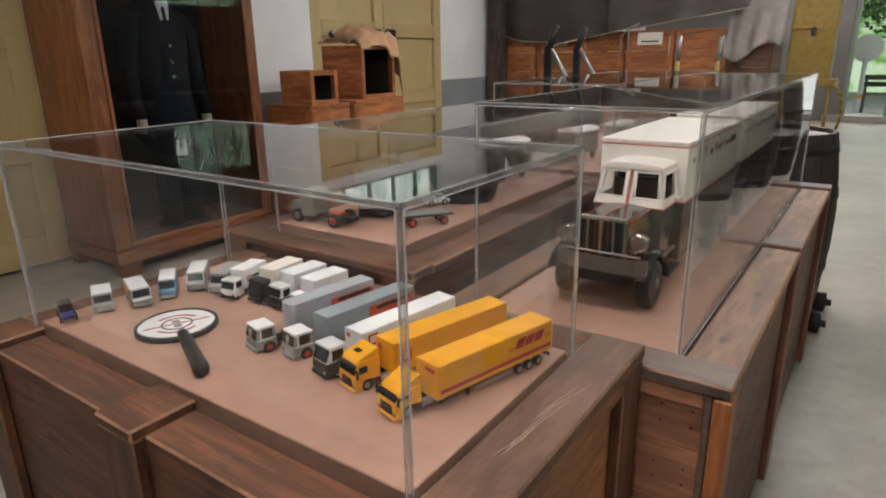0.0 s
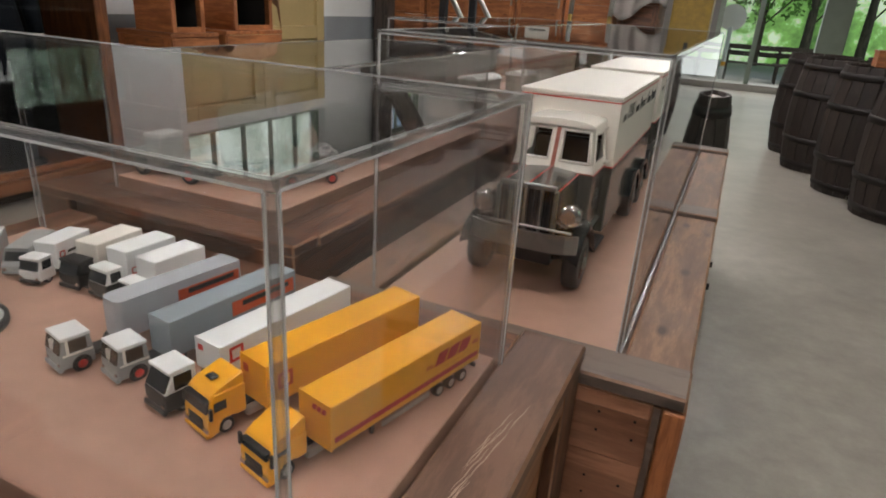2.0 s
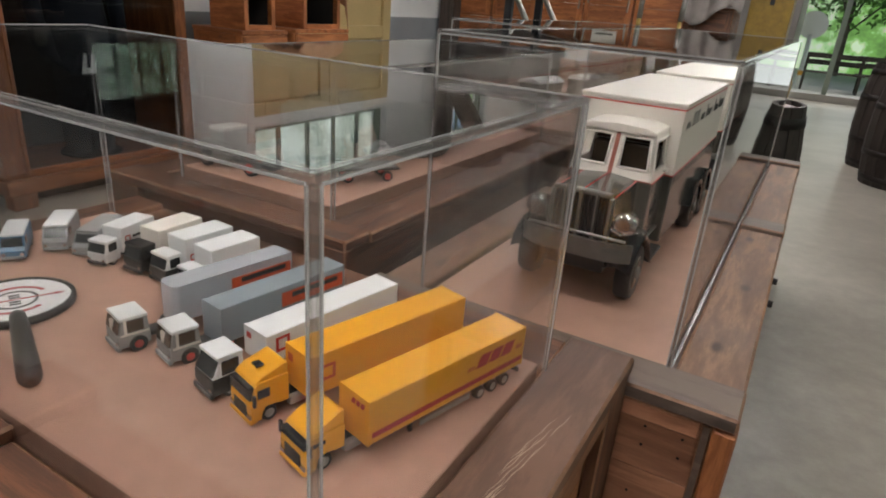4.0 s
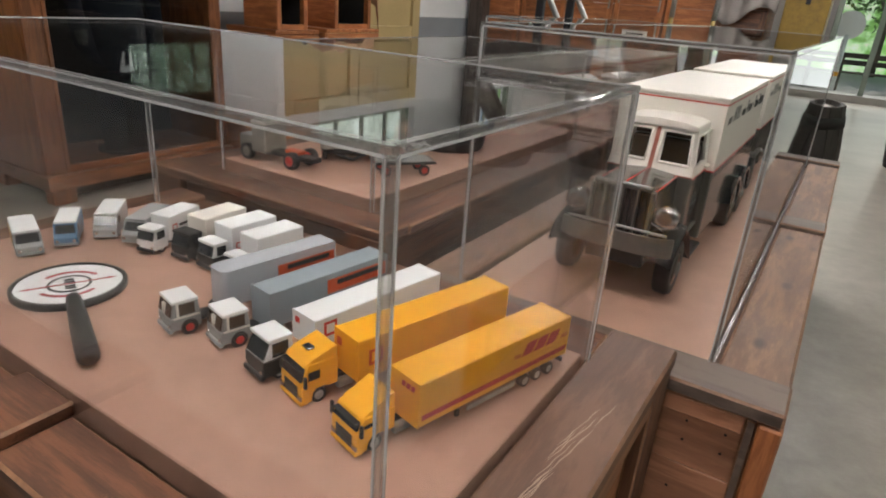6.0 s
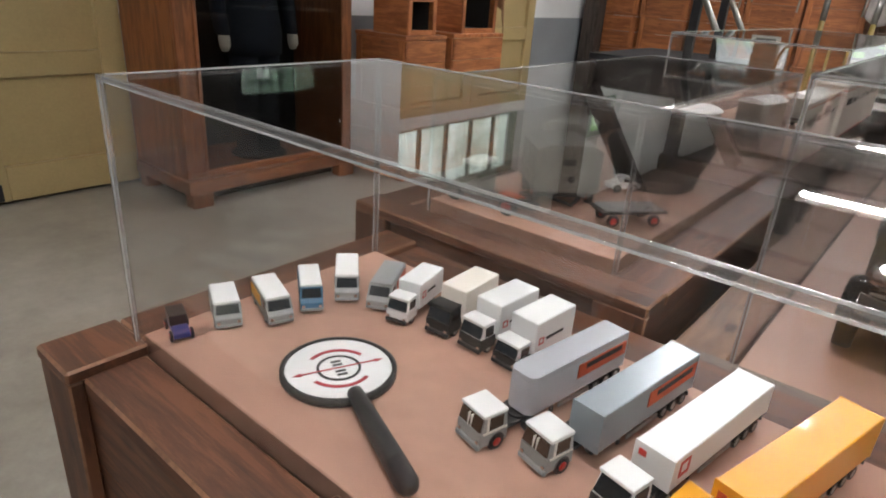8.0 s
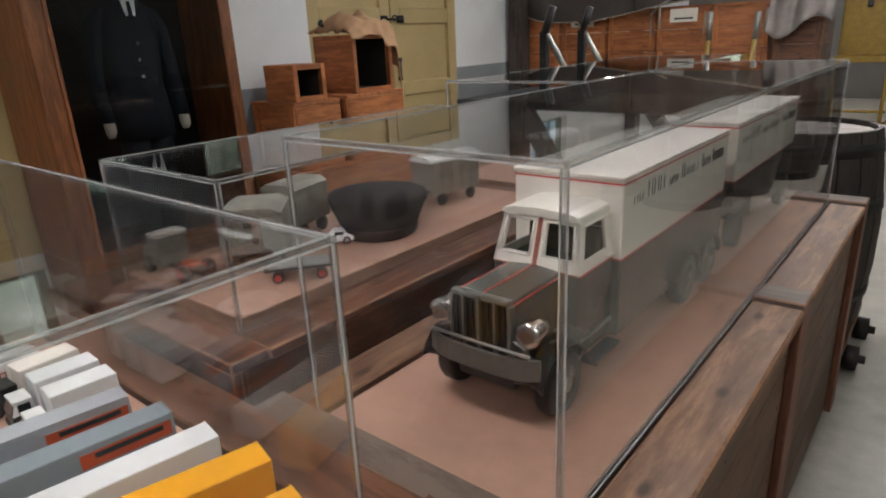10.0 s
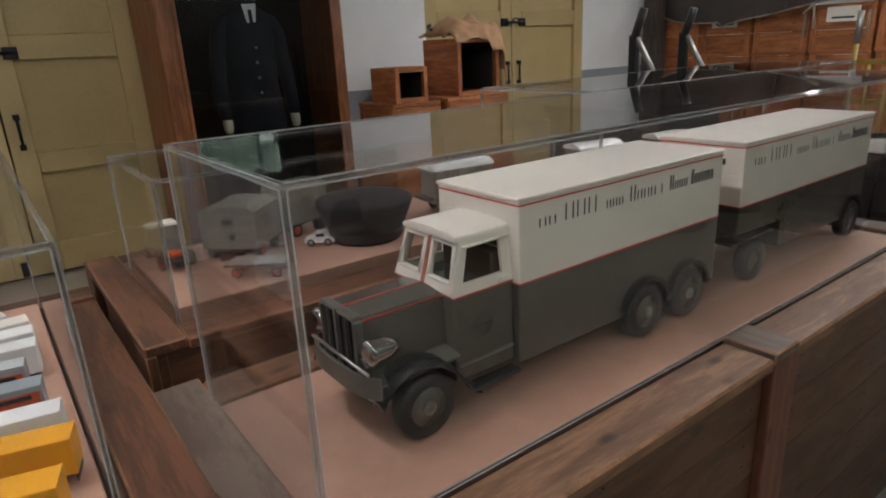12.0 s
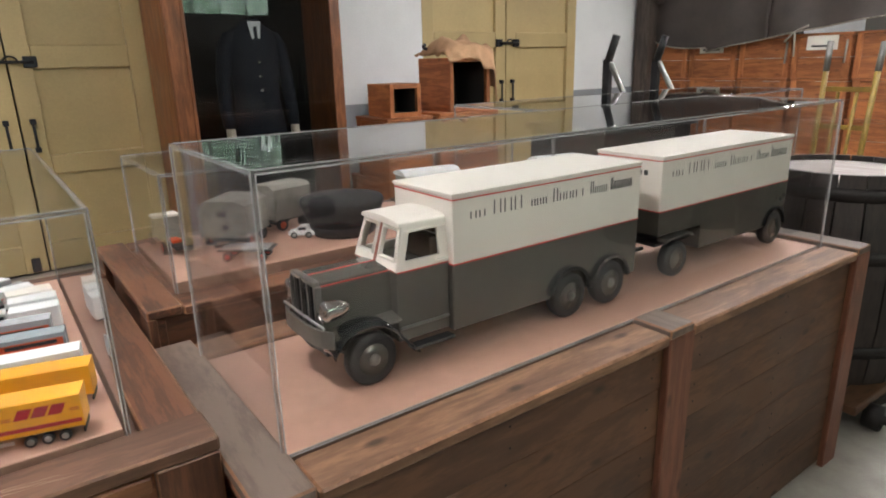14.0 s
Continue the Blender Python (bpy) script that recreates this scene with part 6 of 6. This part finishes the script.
for i in (1, 3):
    tg = thing("paper_label", "white paper label with a line of print on a crate", "label", pose(xs[i] + 0.33, CY - 0.004, 1.56))
    part("card", block(-0.16, 0.16, -0.003, 0.0, 0.0, 0.15), M["paper"], tg)
    part("print_bar", block(-0.11, 0.11, -0.0042, -0.0032, 0.03, 0.05), M["print"], tg)
for i in (2, 3, 4):
    lb = thing("rope_handle", "short white rope handle hanging on a crate", "handle", pose(xs[i] + 0.575, CY + 0.015 * ((i + 6) % 3) - 0.010, 1.42), "rope handles")
    part("rope", rod(bmesh.new(), (0, 0, 0), (0.012, -0.01, 0.24), 0.012, 8), M["hem"], lb)


def hem_z(x):
    """Height of the tarpaulin's lower edge along the stack."""
    if x < -3.55:
        k = (x + 4.55) / 1.0
        return 1.80 - 0.17 * k - 0.06 * math.sin(k * 3.1)
    return 1.57 + 0.30 * ((x + 3.55) / 1.9) ** 0.85


def tarp_sheet(u, v):
    x = -4.56 + u * 3.5
    z0 = hem_z(x)
    fold = 0.035 * math.sin(u * 31) + 0.05 * noise.noise(Vector((u * 9, v * 3, 5)))
    if v < 0.75:
        z = z0 + (2.25 - z0) * v / 0.75
        y = CY - 0.10 + fold * (1 - v) + 0.05 * v
    else:
        k = (v - 0.75) / 0.25
        z = 2.25 + 0.05 * math.sin(k * 3.14)
        y = CY - 0.06 + k * 0.6
    return (x, y, z)


hem = thing("tarpaulin", "dark brown tarpaulin with a pale rope hem draped over stacked crates", "tarpaulin", pose(0, 0, 0))
for k in range(2):
    # two widths of canvas sewn together
    def width(u, v, k=k):
        return tarp_sheet(0.5 * k + 0.498 * u, v)
    part("canvas", sheet_mesh(width, 36, 20, 0.008), M["tarp"], hem)
seam = bmesh.new()
for k in range(16):
    a, b = tarp_sheet(0.499, k / 20), tarp_sheet(0.499, (k + 1) / 20)
    rod(seam, (a[0], a[1] - 0.004, a[2]), (b[0], b[1] - 0.004, b[2]), 0.006, 6)
part("seam", seam, M["tarp"], hem)
hb = bmesh.new()
for k in range(70):
    a, b = tarp_sheet(k / 70, 0), tarp_sheet((k + 1) / 70, 0)
    rod(hb, (a[0], a[1] - 0.012, a[2]), (b[0], b[1] - 0.012, b[2]), 0.009, 6)
part("hem_rope", hb, M["hem"], hem, "pale rope hem")
bow = bmesh.new()
p = tarp_sheet(0.6, 0)
for dx, dz in ((-0.10, -0.10), (0.14, 0.06), (0.02, -0.26)):
    rod(bow, (p[0], p[1] - 0.03, p[2]), (p[0] + dx, p[1] - 0.04, p[2] + dz), 0.012, 6)
part("bow", bow, M["hem"], hem)


def grey_sheet(u, v):
    x = -1.30 + u * 0.62
    fold = 0.06 * math.sin(u * 19) + 0.06 * noise.noise(Vector((u * 6, v * 4, 9)))
    low = 1.50 - 0.14 * math.sin(u * 5 + 0.6) - 0.10 * u
    return (x, CY - 0.18 + fold * (1 - v) + v * 0.22, low + (2.05 - low) * v)


draped("cloth", "grey crumpled cloth hanging over the end of the crate stack", grey_sheet, 30, 14, M["tarp_grey"], 0.01)


# ---- yellow hand truck, yellow chest, lever machine ----
ht = thing("hand_truck", "old yellow hand truck with worn steel grips, standing upright", "hand truck", pose(-1.17, 6.0, 0))
for s, top in ((-1, 1.62), (1, 1.60)):
    part("upright", rod(bmesh.new(), (s * 0.17, 0.0, 0.05), (s * 0.19, 0.12, 1.38), 0.022), M["yellow_old"], ht)
    part("grip", rod(bmesh.new(), (s * 0.19, 0.12, 1.38), (s * 0.195, 0.14, top), 0.024), M["dull_steel"], ht, "bare steel grip")
    part("wheel", turned(bmesh.new(), [(0.05, -0.02), (0.11, -0.02), (0.11, 0.02), (0.05, 0.02)], 20, (s * 0.22, 0.06, 0.11), "x"), M["rubber"], ht)
    part("inner_bar", rod(bmesh.new(), (s * 0.06, 0.01, 0.1), (s * 0.07, 0.11, 1.22), 0.014), M["yellow_old"], ht)
for z in (0.25, 0.62, 0.92, 1.22):
    part("cross_bar", block(-0.2, 0.2, 0.0 + z * 0.085, 0.025 + z * 0.085, z, z + 0.04, 0.004), M["yellow_old"], ht)
part("toe_plate", block(-0.2, 0.2, -0.2, 0.0, 0.02, 0.04, 0.003), M["yellow_old"], ht)

yc = thing("yellow_chest", "worn yellow metal chest on a tubular yellow frame", "chest", pose(-0.42, 8.3, 0))
part("chest", block(-0.24, 0.22, 0, 0.4, 1.13, 2.05, 0.012, 2), M["yellow_old"], yc)
part("chest_lid", block(-0.25, 0.23, -0.012, 0.41, 1.70, 1.76, 0.006, 2), M["yellow_old"], yc)
part("hasp", block(-0.03, 0.02, -0.022, -0.012, 1.62, 1.72, 0.003), M["iron"], yc)
part("shelf", block(-0.26, 0.3, -0.05, 0.45, 1.06, 1.13, 0.006), M["yellow_old"], yc)
for s in (-1, 1):
    part("leg", rod(bmesh.new(), (s * 0.24, 0.0, 0.0), (s * 0.24, 0.0, 1.08), 0.02), M["yellow_old"], yc)
hoopb = bmesh.new()
for k in range(10):
    a0, a1 = math.pi * k / 10 - 1.57, math.pi * (k + 1) / 10 - 1.57
    rod(hoopb, (0.26 + 0.14 * math.cos(a0), -0.04, 0.75 + 0.32 * math.sin(a0)), (0.26 + 0.14 * math.cos(a1), -0.04, 0.75 + 0.32 * math.sin(a1)), 0.018, 8)
part("side_hoop", hoopb, M["yellow_old"], yc)
part("cross_bar", rod(bmesh.new(), (-0.24, 0, 0.55), (0.28, 0, 0.55), 0.016), M["yellow_old"], yc)

lm = thing("lever_machine", "dark iron machine with two steel levers and black grips", "machine", pose(-1.75, 4.1, 0))
part("body", block(-0.35, 0.30, -0.62, 0.3, 0.0, 1.08, 0.02, 2), M["iron"], lm)
part("top_plate", block(-0.38, 0.33, -0.65, 0.33, 1.08, 1.12, 0.006), M["iron"], lm)
for x, y in ((0.19, 0.0), (0.19, -0.49)):
    part("lever_post", block(x - 0.025, x + 0.025, y - 0.02, y + 0.02, 1.12, 1.52, 0.004), M["iron"], lm)
    part("lever", rod(bmesh.new(), (x + 0.22, y, 1.18), (x + 0.02, y, 1.50), 0.018), M["dull_steel"], lm)
    part("grip", rod(bmesh.new(), (x, y, 1.50), (x + 0.05, y + 0.01, 1.66), 0.024), M["black"], lm, "black rubber grip")


# ---- casks ----
def cask(x, y, r, h, label, group="wooden casks", head=True):
    c = thing("cask", label, "cask", pose(x, y, 0), group)
    rt = r * 0.86
    prof = [(rt - (rt - r) * math.sin(math.pi * k / 10), h * k / 10) for k in range(11)]
    n = 20
    for i in range(n):
        bm = bmesh.new()
        a0, a1 = 2 * math.pi * (i + 0.03) / n, 2 * math.pi * (i + 0.97) / n
        rows = []
        for rr, z in prof[::2]:
            rows.append([bm.verts.new((q * math.cos(a), q * math.sin(a), z)) for q, a in ((rr, a0), (rr, a1), (rr - 0.02, a1), (rr - 0.02, a0))])
        for p, q in zip(rows, rows[1:]):
            for k in range(4):
                bm.faces.new((p[k], p[(k + 1) % 4], q[(k + 1) % 4], q[k]))
        bm.faces.new(rows[0]), bm.faces.new(rows[-1])
        part("stave", bm, M["cask"], c)
    part("head", turned(bmesh.new(), [(rt - 0.015, h - 0.05), (rt - 0.015, h - 0.025)], 28), M["cask_head"] if head else M["cask"], c, "pale round cask head" if head else "")
    # near-black core painted as shade between the staves
    part("lining", turned(bmesh.new(), [(rt - 0.026, 0.03), (r - 0.026, h / 2), (rt - 0.026, h - 0.05)], 24), M["hollow_shade"], c)
    for z in (0.04, 0.26, 0.66, 0.90):
        rr = rt - (rt - r) * math.sin(math.pi * z)
        r2 = rt - (rt - r) * math.sin(math.pi * (z + 0.05))
        part("hoop", turned(bmesh.new(), [(rr - 0.004, h * z), (rr + 0.004, h * z), (r2 + 0.004, h * (z + 0.05)), (r2 - 0.004, h * (z + 0.05))], 28), M["hoop"], c)
    return c


near = cask(-0.09, 3.47, 0.37, 1.05, "large dark wooden cask with a pale head beside the long crate", "standing cask")
dolly = thing("wheeled_dolly", "low wooden dolly with small iron wheels on the floor", "dolly", pose(0.25, 3.2, 0))
part("deck", block(-0.10, 0.0, -0.15, 0.5, 0.10, 0.14, 0.004), M["pine_y"], dolly)
for yy in (0.0, 0.36):
    part("wheel", turned(bmesh.new(), [(0.02, -0.03), (0.055, -0.03), (0.055, 0.03), (0.02, 0.035), (0.018, 0.06)], 16, (0.02, yy, 0.055), "x"), M["hoop"], dolly, "small iron wheel")
first = cask(1.66, 5.75, 0.41, 1.12, "dark wooden cask standing in a row along the aisle", "row of casks", False)
for x, y, turn in ((1.43, 6.45, 20), (1.20, 7.35, 47), (1.10, 8.25, 70), (2.45, 5.9, 15), (2.2, 6.75, 80), (1.98, 7.6, 33), (1.9, 8.5, 11), (2.5, 5.0, 60)):
    copy_thing(first, pose(x, y, 0, 0, 0, turn))
ob = thing("small_orange_box", "small orange wooden box lying on a cask", "box", pose(1.45, 6.45, 1.12))
part("body", block(-0.16, 0.16, -0.12, 0.12, 0.0, 0.12, 0.004), M["orange_x"], ob)
part("lid", block(-0.165, 0.165, -0.125, 0.125, 0.12, 0.14, 0.003), M["orange_x"], ob)
